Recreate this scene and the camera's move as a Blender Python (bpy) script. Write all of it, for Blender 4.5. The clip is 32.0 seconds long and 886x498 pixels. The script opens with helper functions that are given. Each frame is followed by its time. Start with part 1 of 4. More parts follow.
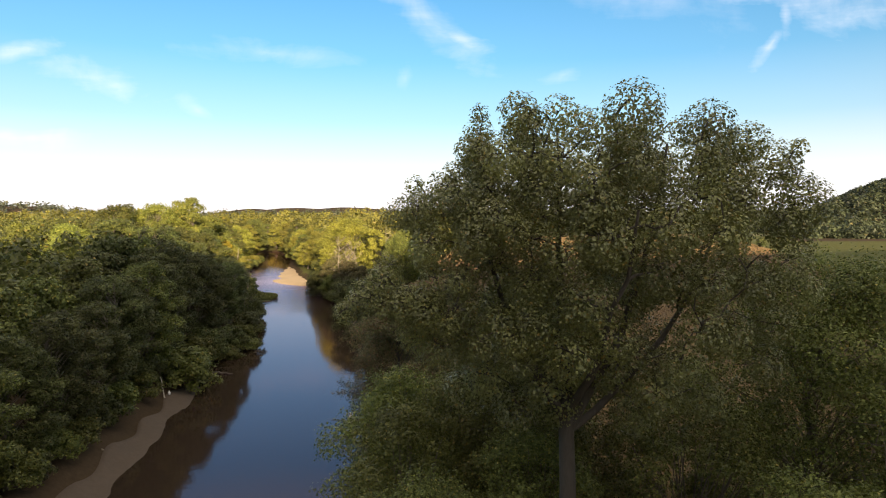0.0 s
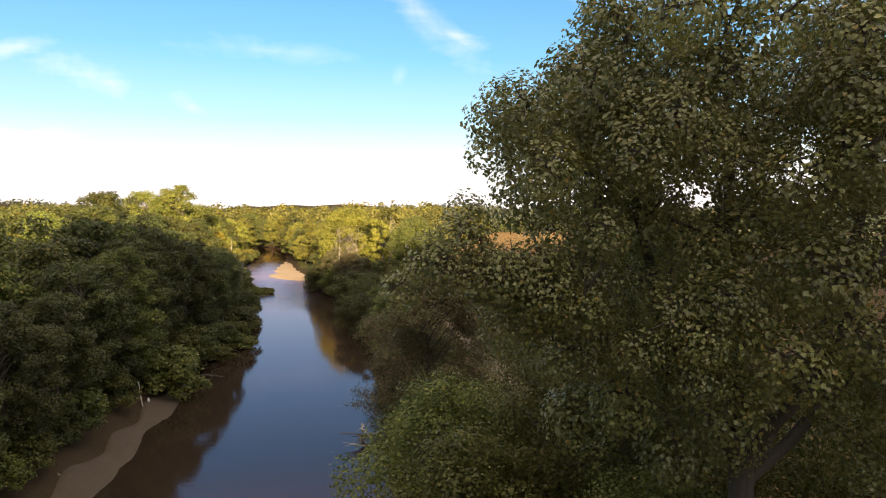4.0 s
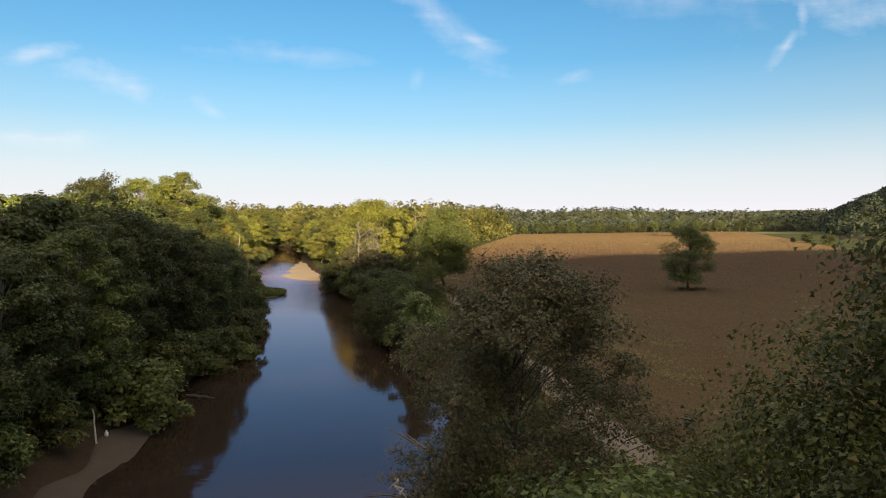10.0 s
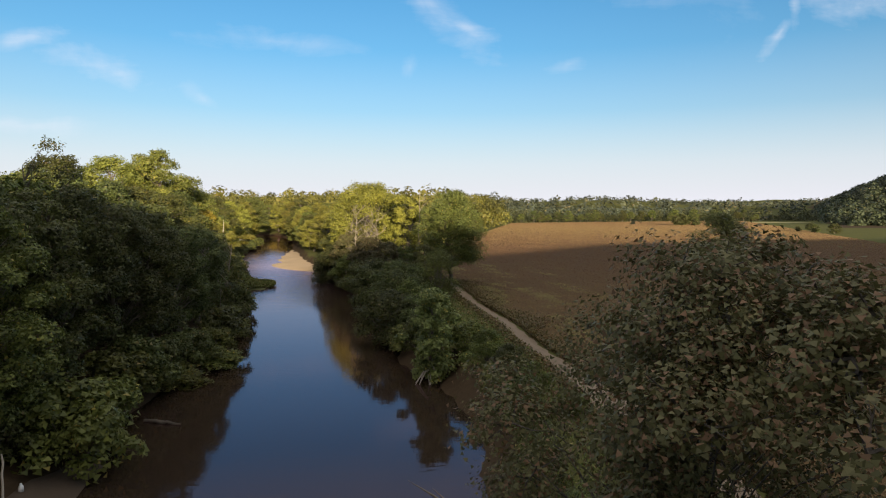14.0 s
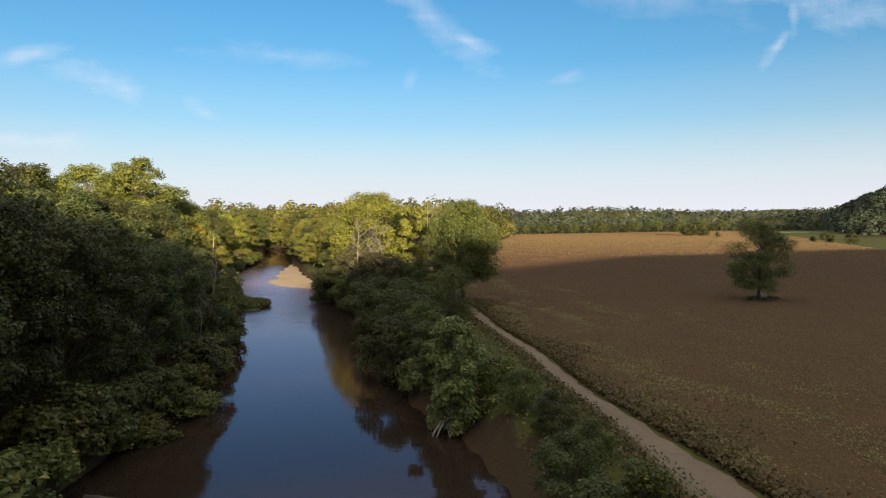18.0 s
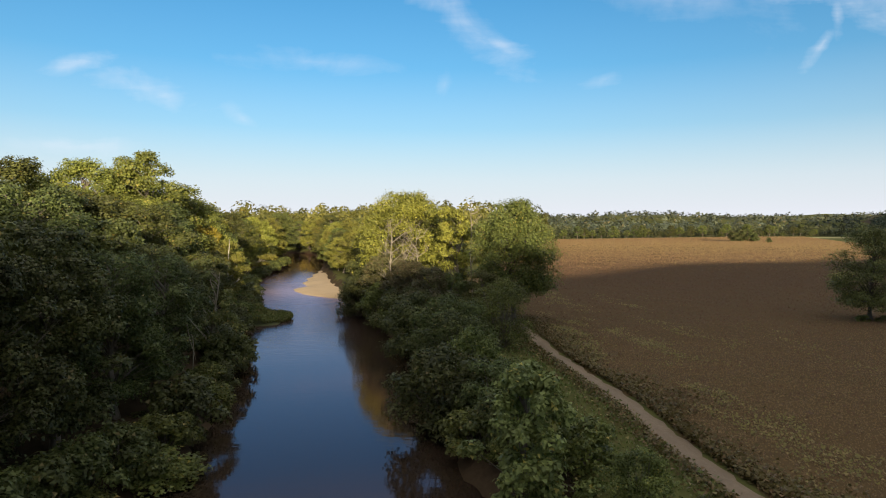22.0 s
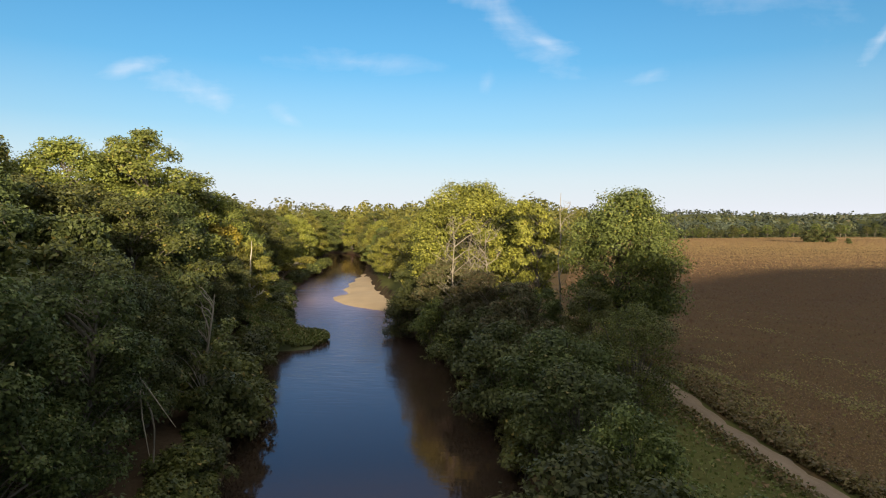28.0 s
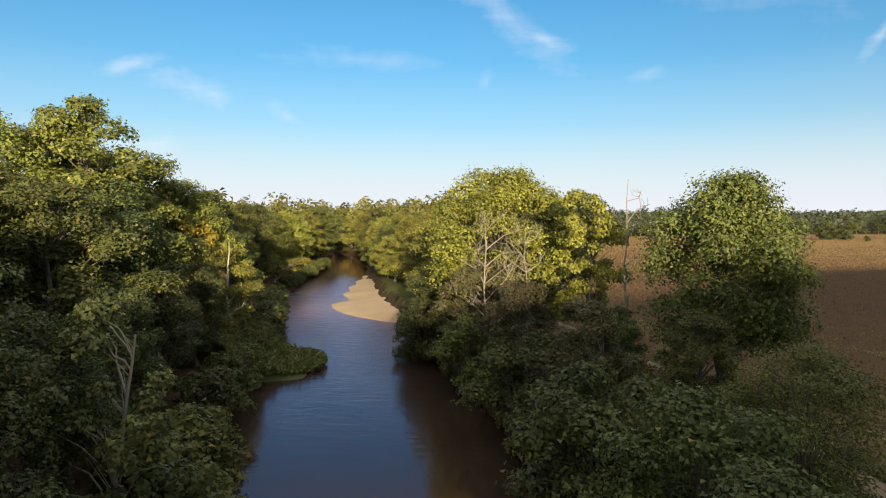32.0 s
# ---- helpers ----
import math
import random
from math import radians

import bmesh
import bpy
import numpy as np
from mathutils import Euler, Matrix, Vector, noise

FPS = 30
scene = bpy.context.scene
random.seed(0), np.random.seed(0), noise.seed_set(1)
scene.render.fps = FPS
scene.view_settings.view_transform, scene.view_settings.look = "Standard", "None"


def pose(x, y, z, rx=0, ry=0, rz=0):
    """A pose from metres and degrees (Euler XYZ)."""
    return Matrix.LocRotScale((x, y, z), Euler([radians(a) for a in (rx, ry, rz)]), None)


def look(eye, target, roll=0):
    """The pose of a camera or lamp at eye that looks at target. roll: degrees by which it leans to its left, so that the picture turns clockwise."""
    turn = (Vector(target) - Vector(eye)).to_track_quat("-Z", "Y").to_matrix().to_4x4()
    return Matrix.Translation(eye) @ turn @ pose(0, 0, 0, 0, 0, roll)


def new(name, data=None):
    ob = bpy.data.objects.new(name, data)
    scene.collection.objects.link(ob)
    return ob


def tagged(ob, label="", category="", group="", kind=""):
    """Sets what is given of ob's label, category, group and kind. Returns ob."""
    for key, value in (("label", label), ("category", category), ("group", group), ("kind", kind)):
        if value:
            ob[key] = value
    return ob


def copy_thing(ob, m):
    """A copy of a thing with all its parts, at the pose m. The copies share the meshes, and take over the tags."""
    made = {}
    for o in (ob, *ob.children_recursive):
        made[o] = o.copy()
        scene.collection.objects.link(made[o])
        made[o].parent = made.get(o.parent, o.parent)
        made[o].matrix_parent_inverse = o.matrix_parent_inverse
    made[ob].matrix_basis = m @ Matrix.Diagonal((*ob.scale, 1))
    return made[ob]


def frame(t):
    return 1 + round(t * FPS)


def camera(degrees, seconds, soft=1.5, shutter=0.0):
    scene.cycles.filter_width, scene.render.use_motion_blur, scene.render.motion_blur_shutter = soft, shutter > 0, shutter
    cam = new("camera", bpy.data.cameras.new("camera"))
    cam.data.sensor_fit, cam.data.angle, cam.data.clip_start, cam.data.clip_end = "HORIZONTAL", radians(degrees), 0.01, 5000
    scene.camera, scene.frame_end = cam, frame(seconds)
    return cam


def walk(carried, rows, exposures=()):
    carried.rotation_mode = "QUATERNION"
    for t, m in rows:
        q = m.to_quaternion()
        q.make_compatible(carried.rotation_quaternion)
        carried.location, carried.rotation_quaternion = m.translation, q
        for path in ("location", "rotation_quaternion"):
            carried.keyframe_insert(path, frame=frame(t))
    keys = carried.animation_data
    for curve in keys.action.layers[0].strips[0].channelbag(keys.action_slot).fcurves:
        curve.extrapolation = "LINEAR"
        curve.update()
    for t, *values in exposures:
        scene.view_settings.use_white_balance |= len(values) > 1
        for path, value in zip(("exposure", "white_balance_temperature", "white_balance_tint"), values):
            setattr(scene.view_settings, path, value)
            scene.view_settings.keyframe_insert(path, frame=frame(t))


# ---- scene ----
cam = camera(70.8, 32.0, 1.05)
METRES, EYE, TILT, LEAN, TURN = 85.0, 17.1, -2.75, 0.0, 0.0
ROWS = [
    (0.0, 0.0, 0.0, 0.0, 0.0, 0.0, -0.0),
    (0.5, -0.0038, 0.0109, -0.0018, -0.23, -0.06, 0.02),
    (1.0, -0.0076, 0.0225, -0.0038, -0.41, -0.11, 0.02),
    (1.5, -0.0113, 0.0345, -0.0058, -0.52, -0.17, 0.03),
    (2.0, -0.0149, 0.0468, -0.0076, -0.57, -0.25, 0.08),
    (2.5, -0.0185, 0.0595, -0.0094, -0.57, -0.31, 0.12),
    (3.0, -0.0219, 0.0722, -0.0113, -0.49, -0.29, 0.12),
    (3.5, -0.0251, 0.085, -0.013, -0.32, -0.24, 0.17),
    (5.5, -0.0335, 0.1418, -0.0175, -0.85, -0.41, -0.14),
    (6.0, -0.0357, 0.1558, -0.0192, -1.05, -0.94, -0.11),
    (6.5, -0.0384, 0.1703, -0.0208, -1.15, -1.11, -0.05),
    (7.0, -0.041, 0.1845, -0.0224, -0.68, -1.14, -0.12),
    (7.5, -0.0437, 0.1969, -0.024, -0.25, -0.4, -0.33),
    (8.0, -0.0446, 0.197, -0.0242, 0.3, 0.14, -0.25),
    (8.5, -0.0481, 0.2122, -0.0256, 0.91, 0.22, -0.07),
    (9.0, -0.0511, 0.2273, -0.027, 1.17, 0.21, 0.04),
    (9.5, -0.0546, 0.2436, -0.0283, 1.32, 0.1, -0.06),
    (10.0, -0.0576, 0.2555, -0.0291, 1.15, 0.07, -0.12),
    (10.5, -0.0596, 0.263, -0.0295, 0.9, 0.24, -0.18),
    (11.0, -0.0618, 0.2723, -0.03, 0.61, 0.26, -0.13),
    (11.5, -0.0659, 0.2883, -0.0309, 0.44, 0.14, -0.19),
    (12.0, -0.0702, 0.3046, -0.0319, 0.3, -0.04, -0.16),
    (12.5, -0.0744, 0.3224, -0.0324, 0.25, -0.34, -0.12),
    (13.0, -0.0785, 0.3412, -0.0324, 0.29, -0.69, -0.14),
    (13.5, -0.0826, 0.3582, -0.032, 0.31, -0.95, -0.19),
    (15.5, -0.0934, 0.4158, -0.0293, 0.81, -0.46, -0.36),
    (16.0, -0.0945, 0.4232, -0.0289, 0.88, 0.02, -0.16),
    (16.5, -0.0954, 0.4347, -0.0287, 1.15, 0.36, -0.03),
    (17.0, -0.0956, 0.4427, -0.0281, 0.95, 0.33, 0.18),
    (17.5, -0.098, 0.4579, -0.0274, 0.74, 0.21, 0.17),
    (18.0, -0.1006, 0.4753, -0.0268, 0.61, 0.14, 0.11),
    (18.5, -0.1032, 0.4929, -0.026, 0.49, 0.1, 0.06),
    (19.0, -0.1059, 0.5101, -0.0255, 0.36, 0.09, -0.0),
    (19.5, -0.1081, 0.5275, -0.0248, 0.28, 0.09, -0.01),
    (20.0, -0.1104, 0.545, -0.0241, 0.38, 0.11, -0.02),
    (20.5, -0.1132, 0.5631, -0.0237, 0.79, 0.21, -0.07),
    (21.0, -0.1158, 0.5813, -0.0231, 1.52, 0.31, -0.11),
    (21.5, -0.1185, 0.5989, -0.0224, 2.52, 0.43, -0.13),
    (22.0, -0.1216, 0.616, -0.0214, 3.58, 0.52, -0.19),
    (22.5, -0.1249, 0.6325, -0.0205, 4.5, 0.59, -0.26),
    (23.0, -0.1283, 0.6482, -0.0195, 5.25, 0.57, -0.3),
    (23.5, -0.132, 0.6638, -0.0187, 5.81, 0.54, -0.37),
    (24.0, -0.1357, 0.6795, -0.0178, 6.23, 0.51, -0.43),
    (24.5, -0.1395, 0.6954, -0.017, 6.52, 0.48, -0.49),
    (25.0, -0.1436, 0.7112, -0.0162, 6.69, 0.45, -0.53),
    (25.5, -0.1483, 0.7277, -0.0156, 6.79, 0.44, -0.57),
    (27.5, -0.1689, 0.8014, -0.0121, 7.36, 0.35, -0.49),
    (28.0, -0.1748, 0.819, -0.0116, 7.45, 0.39, -0.5),
    (28.5, -0.1808, 0.8366, -0.0111, 7.58, 0.45, -0.5),
    (29.0, -0.187, 0.8553, -0.0105, 7.55, 0.42, -0.5),
    (29.5, -0.1932, 0.874, -0.0098, 7.39, 0.34, -0.54),
    (30.0, -0.1992, 0.893, -0.009, 7.26, 0.26, -0.56),
    (30.5, -0.2049, 0.9123, -0.0082, 7.21, 0.2, -0.55),
    (31.0, -0.2105, 0.9316, -0.0074, 7.21, 0.17, -0.51),
    (31.5, -0.216, 0.9507, -0.0067, 7.26, 0.16, -0.48),
    (32.0, -0.2217, 0.9699, -0.0058, 7.34, 0.15, -0.45),
]
EXPOSURES = [(0.0, 1.5, 7900, 14), (6.5, 1.65, 8400, 20), (9.5, 1.14, 7500, 13), (16.0, 1.0, 7100, 12), (24.0, 1.0, 6950, 9), (32.0, 1.08, 7050, 9)]
walk(cam, [(t, pose(0, 0, EYE, TILT, LEAN, TURN) @ pose(METRES * x, METRES * y, METRES * z, 90 + pitch, roll, yaw)) for t, x, y, z, yaw, pitch, roll in ROWS], EXPOSURES)

# ---- sun and sky ----
SUN_ELEVATION = 9.5
SKY_TINT = (0.56, 1.3, 1.56)
SUN_TRAVEL = 14.0          # degrees by which the light drifts to the left of straight ahead
world = bpy.data.worlds.new("sky")
scene.world = world
world.use_nodes = True
wt = world.node_tree
wt.nodes.clear()


def node(tree, kind, **values):
    n = tree.nodes.new(kind)
    for key, value in values.items():
        if key in n.inputs:
            n.inputs[key].default_value = value
    return n


def math_node(tree, op, a, b=None, clamp=False):
    n = tree.nodes.new("ShaderNodeMath")
    n.operation, n.use_clamp = op, clamp
    for i, v in enumerate((a, b)):
        if v is None:
            continue
        if isinstance(v, (int, float)):
            n.inputs[i].default_value = v
        else:
            tree.links.new(v, n.inputs[i])
    return n.outputs[0]


def mix_colour(tree, fac, a, b, blend="MIX"):
    n = tree.nodes.new("ShaderNodeMix")
    n.data_type, n.blend_type = "RGBA", blend
    for i, v in ((0, fac), (6, a), (7, b)):
        if isinstance(v, (int, float)):
            n.inputs[i].default_value = v
        elif isinstance(v, tuple):
            n.inputs[i].default_value = (*v, 1)
        else:
            tree.links.new(v, n.inputs[i])
    return n.outputs[2]


def ramp(tree, fac, stops):
    n = tree.nodes.new("ShaderNodeValToRGB")
    els = n.color_ramp.elements
    while len(els) < len(stops):
        els.new(0.5)
    for e, (p, c) in zip(els, stops):
        e.position = p
        e.color = (*c, 1) if isinstance(c, tuple) else (c, c, c, 1)
    tree.links.new(fac, n.inputs[0])
    return n.outputs[0]


def noise_node(tree, vector, scale, detail=4.0, rough=0.55, distort=0.0):
    n = node(tree, "ShaderNodeTexNoise", Scale=scale, Detail=detail, Roughness=rough, Distortion=distort)
    if vector is not None:
        tree.links.new(vector, n.inputs["Vector"])
    return n.outputs["Fac"]


sky = wt.nodes.new("ShaderNodeTexSky")
sky.sky_type, sky.sun_disc = "NISHITA", False
sky.sun_elevation = radians(SUN_ELEVATION)
sky.sun_rotation = radians(180 - SUN_TRAVEL)
sky.air_density, sky.dust_density, sky.ozone_density = 1.0, 1.1, 3.0
coords = wt.nodes.new("ShaderNodeTexCoord")
split = wt.nodes.new("ShaderNodeSeparateXYZ")
wt.links.new(coords.outputs["Generated"], split.inputs[0])
# thin streaks of high cloud ahead, and pale haze low down all round
ahead = math_node(wt, "MAXIMUM", split.outputs[1], 0.05)
side = math_node(wt, "DIVIDE", split.outputs[0], ahead)
rise = math_node(wt, "DIVIDE", split.outputs[2], ahead)
plane = wt.nodes.new("ShaderNodeCombineXYZ")
wt.links.new(side, plane.inputs[0])
wt.links.new(rise, plane.inputs[1])
ragged = noise_node(wt, plane.outputs[0], 9.0, 6, 0.6, 0.4)
fibres = wt.nodes.new("ShaderNodeMapping")
fibres.inputs["Rotation"].default_value = (0, 0, radians(20))
fibres.inputs["Scale"].default_value = (1.6, 7.0, 1)
wt.links.new(plane.outputs[0], fibres.inputs[0])
thread = noise_node(wt, fibres.outputs[0], 3.0, 5, 0.6, 0.5)


def wisp(u, v, long, thin, turn, amount):
    """One thin streak of cloud, seen at u to the right and v up (tangents)."""
    m = wt.nodes.new("ShaderNodeMapping")
    m.vector_type = "TEXTURE"
    m.inputs["Location"].default_value = (u, v, 0)
    m.inputs["Rotation"].default_value = (0, 0, radians(turn))
    m.inputs["Scale"].default_value = (long, thin, 1)
    wt.links.new(plane.outputs[0], m.inputs[0])
    d = wt.nodes.new("ShaderNodeVectorMath")
    d.operation = "LENGTH"
    wt.links.new(m.outputs[0], d.inputs[0])
    frayed = math_node(wt, "ADD", d.outputs["Value"], math_node(wt, "MULTIPLY", math_node(wt, "SUBTRACT", ragged, 0.5), 2.4))
    frayed = math_node(wt, "ADD", frayed, math_node(wt, "MULTIPLY", math_node(wt, "SUBTRACT", thread, 0.5), 2.2))
    return math_node(wt, "MULTIPLY", ramp(wt, frayed, [(0.0, 1.0), (0.4, 0.5), (0.8, 0.16), (1.4, 0.0)]), amount)


cover = None
for streak in ((-0.03, 0.322, 0.13, 0.034, -36, 0.3), (0.028, 0.285, 0.045, 0.016, -24, 0.4), (-0.555, 0.222, 0.1, 0.026, -12, 0.34), (-0.665, 0.268, 0.06, 0.016, 8, 0.36),
               (0.5, 0.36, 0.05, 0.013, -50, 0.4), (0.54, 0.318, 0.045, 0.014, -88, 0.45), (0.52, 0.278, 0.05, 0.012, 55, 0.38), (0.6, 0.37, 0.3, 0.075, -8, 0.42), (-0.06, 0.222, 0.025, 0.014, 70, 0.22),
               (0.19, 0.228, 0.035, 0.012, 12, 0.25), (-0.39, 0.173, 0.035, 0.014, -30, 0.25), (-0.27, 0.262, 0.16, 0.018, -4, 0.22), (-0.68, 0.13, 0.16, 0.018, -4, 0.26), (0.25, 0.38, 0.3, 0.05, -12, 0.2)):
    one = wisp(*streak)
    cover = one if cover is None else math_node(wt, "MAXIMUM", cover, one)
ahead_only = ramp(wt, split.outputs[1], [(0.05, 0.0), (0.3, 1.0)])
low = ramp(wt, split.outputs[2], [(0.0, 1.0), (0.07, 0.74), (0.15, 0.28), (0.24, 0.06), (0.36, 0.0)])
# the clear blue lies away from the sun; the evening sky behind stays warm
clear = math_node(wt, "MULTIPLY", ramp(wt, low, [(0.0, 1.0), (1.0, 0.7)]), ramp(wt, math_node(wt, "ADD", math_node(wt, "MULTIPLY", split.outputs[1], 0.5), 0.5), [(0.3, 0.15), (0.62, 1.0)]))
blue = mix_colour(wt, clear, sky.outputs[0], SKY_TINT, "MULTIPLY")
haze = mix_colour(wt, low, blue, (6.25, 6.65, 7.8), "LIGHTEN")
# even extra brightness overhead, above the view, added to lift the shaded ground
overhead_fill = ramp(wt, split.outputs[2], [(0.36, 0.0), (0.6, 0.45), (1.0, 0.7)])
haze = mix_colour(wt, overhead_fill, haze, (11.5, 11.0, 10.4))
cloudy = mix_colour(wt, math_node(wt, "MULTIPLY", cover, ahead_only), haze, (6.4, 7.0, 8.2))
back = node(wt, "ShaderNodeBackground", Strength=0.066)
wt.links.new(cloudy, back.inputs[0])
wt.links.new(back.outputs[0], wt.nodes.new("ShaderNodeOutputWorld").inputs[0])

sun = new("sun", bpy.data.lights.new("sun", "SUN"))
sun.data.energy, sun.data.angle, sun.data.color = 5.0, radians(0.6), (1.0, 0.87, 0.66)
travel = Vector((-math.sin(radians(SUN_TRAVEL)), math.cos(radians(SUN_TRAVEL)), -math.tan(radians(SUN_ELEVATION))))
sun.matrix_world = look((0, -40, 90), Vector((0, -40, 90)) + travel)


# ---- materials ----
def material(name):
    m = bpy.data.materials.new(name)
    m.use_nodes = True
    m.node_tree.nodes.clear()
    return m, m.node_tree


def finish(tree, shader, bump=None, strength=0.3, distance=0.1):
    out = tree.nodes.new("ShaderNodeOutputMaterial")
    tree.links.new(shader.outputs[0], out.inputs[0])
    if bump is not None:
        b = node(tree, "ShaderNodeBump", Strength=strength, Distance=distance)
        tree.links.new(bump, b.inputs["Height"])
        tree.links.new(b.outputs[0], shader.inputs["Normal"])


def leaf_material(name, dark, light, tint=(0.5, 0.35, 0.08), tint_amount=0.06, patch=0.55, rough=0.55, gloss=0.3):
    m, t = material(name)
    geo = t.nodes.new("ShaderNodeNewGeometry")
    info = t.nodes.new("ShaderNodeObjectInfo")
    place = t.nodes.new("ShaderNodeTexCoord").outputs["Object"]
    clump = noise_node(t, place, patch, 2)
    own, shared = (0.75, 0.5) if patch > 0.3 else (0.4, 1.0)
    mixed = math_node(t, "ADD", math_node(t, "MULTIPLY", geo.outputs["Random Per Island"], own), math_node(t, "MULTIPLY", clump, shared))
    colour = mix_colour(t, math_node(t, "SUBTRACT", mixed, 0.1 if patch > 0.3 else 0.25, True), dark, light)
    colour = mix_colour(t, math_node(t, "MULTIPLY", math_node(t, "GREATER_THAN", math_node(t, "FRACT", math_node(t, "MULTIPLY", geo.outputs["Random Per Island"], 37.0)), 1.0 - tint_amount), 0.8), colour, tint)
    hsv = node(t, "ShaderNodeHueSaturation", Saturation=1.0)
    # each crown, and each bough of it, has a tone of its own
    tone = t.nodes.new("ShaderNodeAttribute")
    tone.attribute_name = "tone"
    hue = math_node(t, "ADD", math_node(t, "MULTIPLY", info.outputs["Random"], 0.035), 0.482)
    t.links.new(math_node(t, "SUBTRACT", hue, math_node(t, "MULTIPLY", tone.outputs["Fac"], 0.012)), hsv.inputs["Hue"])
    value = math_node(t, "ADD", math_node(t, "MULTIPLY", info.outputs["Random"], 0.6), 0.76)
    t.links.new(math_node(t, "MULTIPLY", value, math_node(t, "ADD", tone.outputs["Fac"], 1.0)), hsv.inputs["Value"])
    t.links.new(colour, hsv.inputs["Color"])
    body = node(t, "ShaderNodeBsdfPrincipled", Roughness=rough)
    body.inputs["Specular IOR Level"].default_value = gloss
    t.links.new(hsv.outputs[0], body.inputs["Base Color"])
    thin = t.nodes.new("ShaderNodeBsdfTranslucent")
    t.links.new(hsv.outputs[0], thin.inputs[0])
    both = t.nodes.new("ShaderNodeMixShader")
    both.inputs[0].default_value = 0.3
    t.links.new(body.outputs[0], both.inputs[1])
    t.links.new(thin.outputs[0], both.inputs[2])
    finish(t, both)
    return m


def bark_material(name, dark, light):
    m, t = material(name)
    place = t.nodes.new("ShaderNodeTexCoord").outputs["Object"]
    rough = t.nodes.new("ShaderNodeMapping")
    rough.inputs["Scale"].default_value = (1, 1, 0.2)
    t.links.new(place, rough.inputs[0])
    grain = noise_node(t, rough.outputs[0], 14, 5, 0.65)
    patch = noise_node(t, place, 1.3, 2)
    colour = mix_colour(t, math_node(t, "ADD", math_node(t, "MULTIPLY", grain, 0.7), math_node(t, "MULTIPLY", patch, 0.4), True), dark, light)
    body = node(t, "ShaderNodeBsdfPrincipled", Roughness=0.9)
    t.links.new(colour, body.inputs["Base Color"])
    finish(t, body, grain, 0.6, 0.03)
    return m


# riverside leaves: sun and shade are put into these lighter and darker colours
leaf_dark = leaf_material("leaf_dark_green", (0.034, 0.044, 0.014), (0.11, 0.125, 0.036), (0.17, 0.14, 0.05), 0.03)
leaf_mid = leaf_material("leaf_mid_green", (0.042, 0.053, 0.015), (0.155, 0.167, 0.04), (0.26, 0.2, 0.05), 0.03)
leaf_sunlit = leaf_material("leaf_sunlit_yellow_green", (0.075, 0.08, 0.017), (0.3, 0.285, 0.052), (0.4, 0.33, 0.08), 0.035)
leaf_gold = leaf_material("leaf_turning_yellow", (0.21, 0.175, 0.02), (0.46, 0.37, 0.05), (0.45, 0.3, 0.06), 0.1)
leaf_dry = leaf_material("leaf_drying", (0.07, 0.075, 0.028), (0.17, 0.16, 0.064), (0.24, 0.14, 0.075), 0.2)
leaf_dull = leaf_material("leaf_dull_olive", (0.05, 0.05, 0.02), (0.13, 0.125, 0.05), (0.2, 0.13, 0.07), 0.12)
# valley woods: lighter than the near woods, with sunlight put into the colour
leaf_sunlit_far = leaf_material("leaf_sunlit_far_woods", (0.065, 0.075, 0.019), (0.28, 0.28, 0.055), (0.28, 0.24, 0.06), 0.05, 0.13)
leaf_belt = leaf_material("leaf_belt_woods", (0.024, 0.034, 0.016), (0.12, 0.128, 0.048), (0.2, 0.17, 0.07), 0.05, 0.1)
# bluish grey-green: the haze of distance is mixed into this leaf colour
leaf_hazy_hill = leaf_material("leaf_hazy_hill_woods", (0.042, 0.056, 0.04), (0.125, 0.14, 0.08), (0.2, 0.17, 0.08), 0.05, 0.06)
# darkest leaf of all: the shade on the bluff is put into it
leaf_shaded_bluff = leaf_material("leaf_shaded_bluff_woods", (0.018, 0.026, 0.016), (0.075, 0.085, 0.04), (0.16, 0.13, 0.06), 0.04, 0.06)
leaf_crop = leaf_material("crop_leaf_ripe", (0.122, 0.074, 0.035), (0.178, 0.108, 0.048), (0.16, 0.122, 0.05), 0.05)
leaf_grass = leaf_material("bank_grass", (0.06, 0.08, 0.02), (0.15, 0.16, 0.045), (0.26, 0.2, 0.09), 0.15)
leaf_great = leaf_material("leaf_large_olive", (0.07, 0.088, 0.028), (0.2, 0.22, 0.066), (0.34, 0.27, 0.07), 0.03)
leaf_broad = leaf_material("leaf_broad_grey_green", (0.13, 0.155, 0.05), (0.31, 0.34, 0.108), (0.4, 0.3, 0.06), 0.03, 0.55, 0.36, 0.7)
# lighter copy that paints sunlight onto the tall group's crowns
leaf_sunlit_tall = leaf_material("leaf_sunlit_tall_crowns", (0.075, 0.092, 0.02), (0.25, 0.265, 0.055), (0.34, 0.28, 0.07), 0.03)
leaf_fresh = leaf_material("leaf_fresh_green", (0.05, 0.065, 0.017), (0.155, 0.17, 0.04), (0.3, 0.26, 0.06), 0.03)
leaf_weed = leaf_material("field_weed", (0.11, 0.094, 0.03), (0.185, 0.155, 0.046), (0.26, 0.18, 0.08), 0.2)
bark = bark_material("bark_grey_brown", (0.05, 0.04, 0.03), (0.19, 0.16, 0.125))
bark_dark = bark_material("bark_dark", (0.03, 0.025, 0.02), (0.11, 0.092, 0.075))
bark_dead = bark_material("bark_dead_grey", (0.12, 0.1, 0.075), (0.34, 0.29, 0.22))
bark_pale = bark_material("bark_bleached", (0.2, 0.17, 0.13), (0.52, 0.47, 0.39))


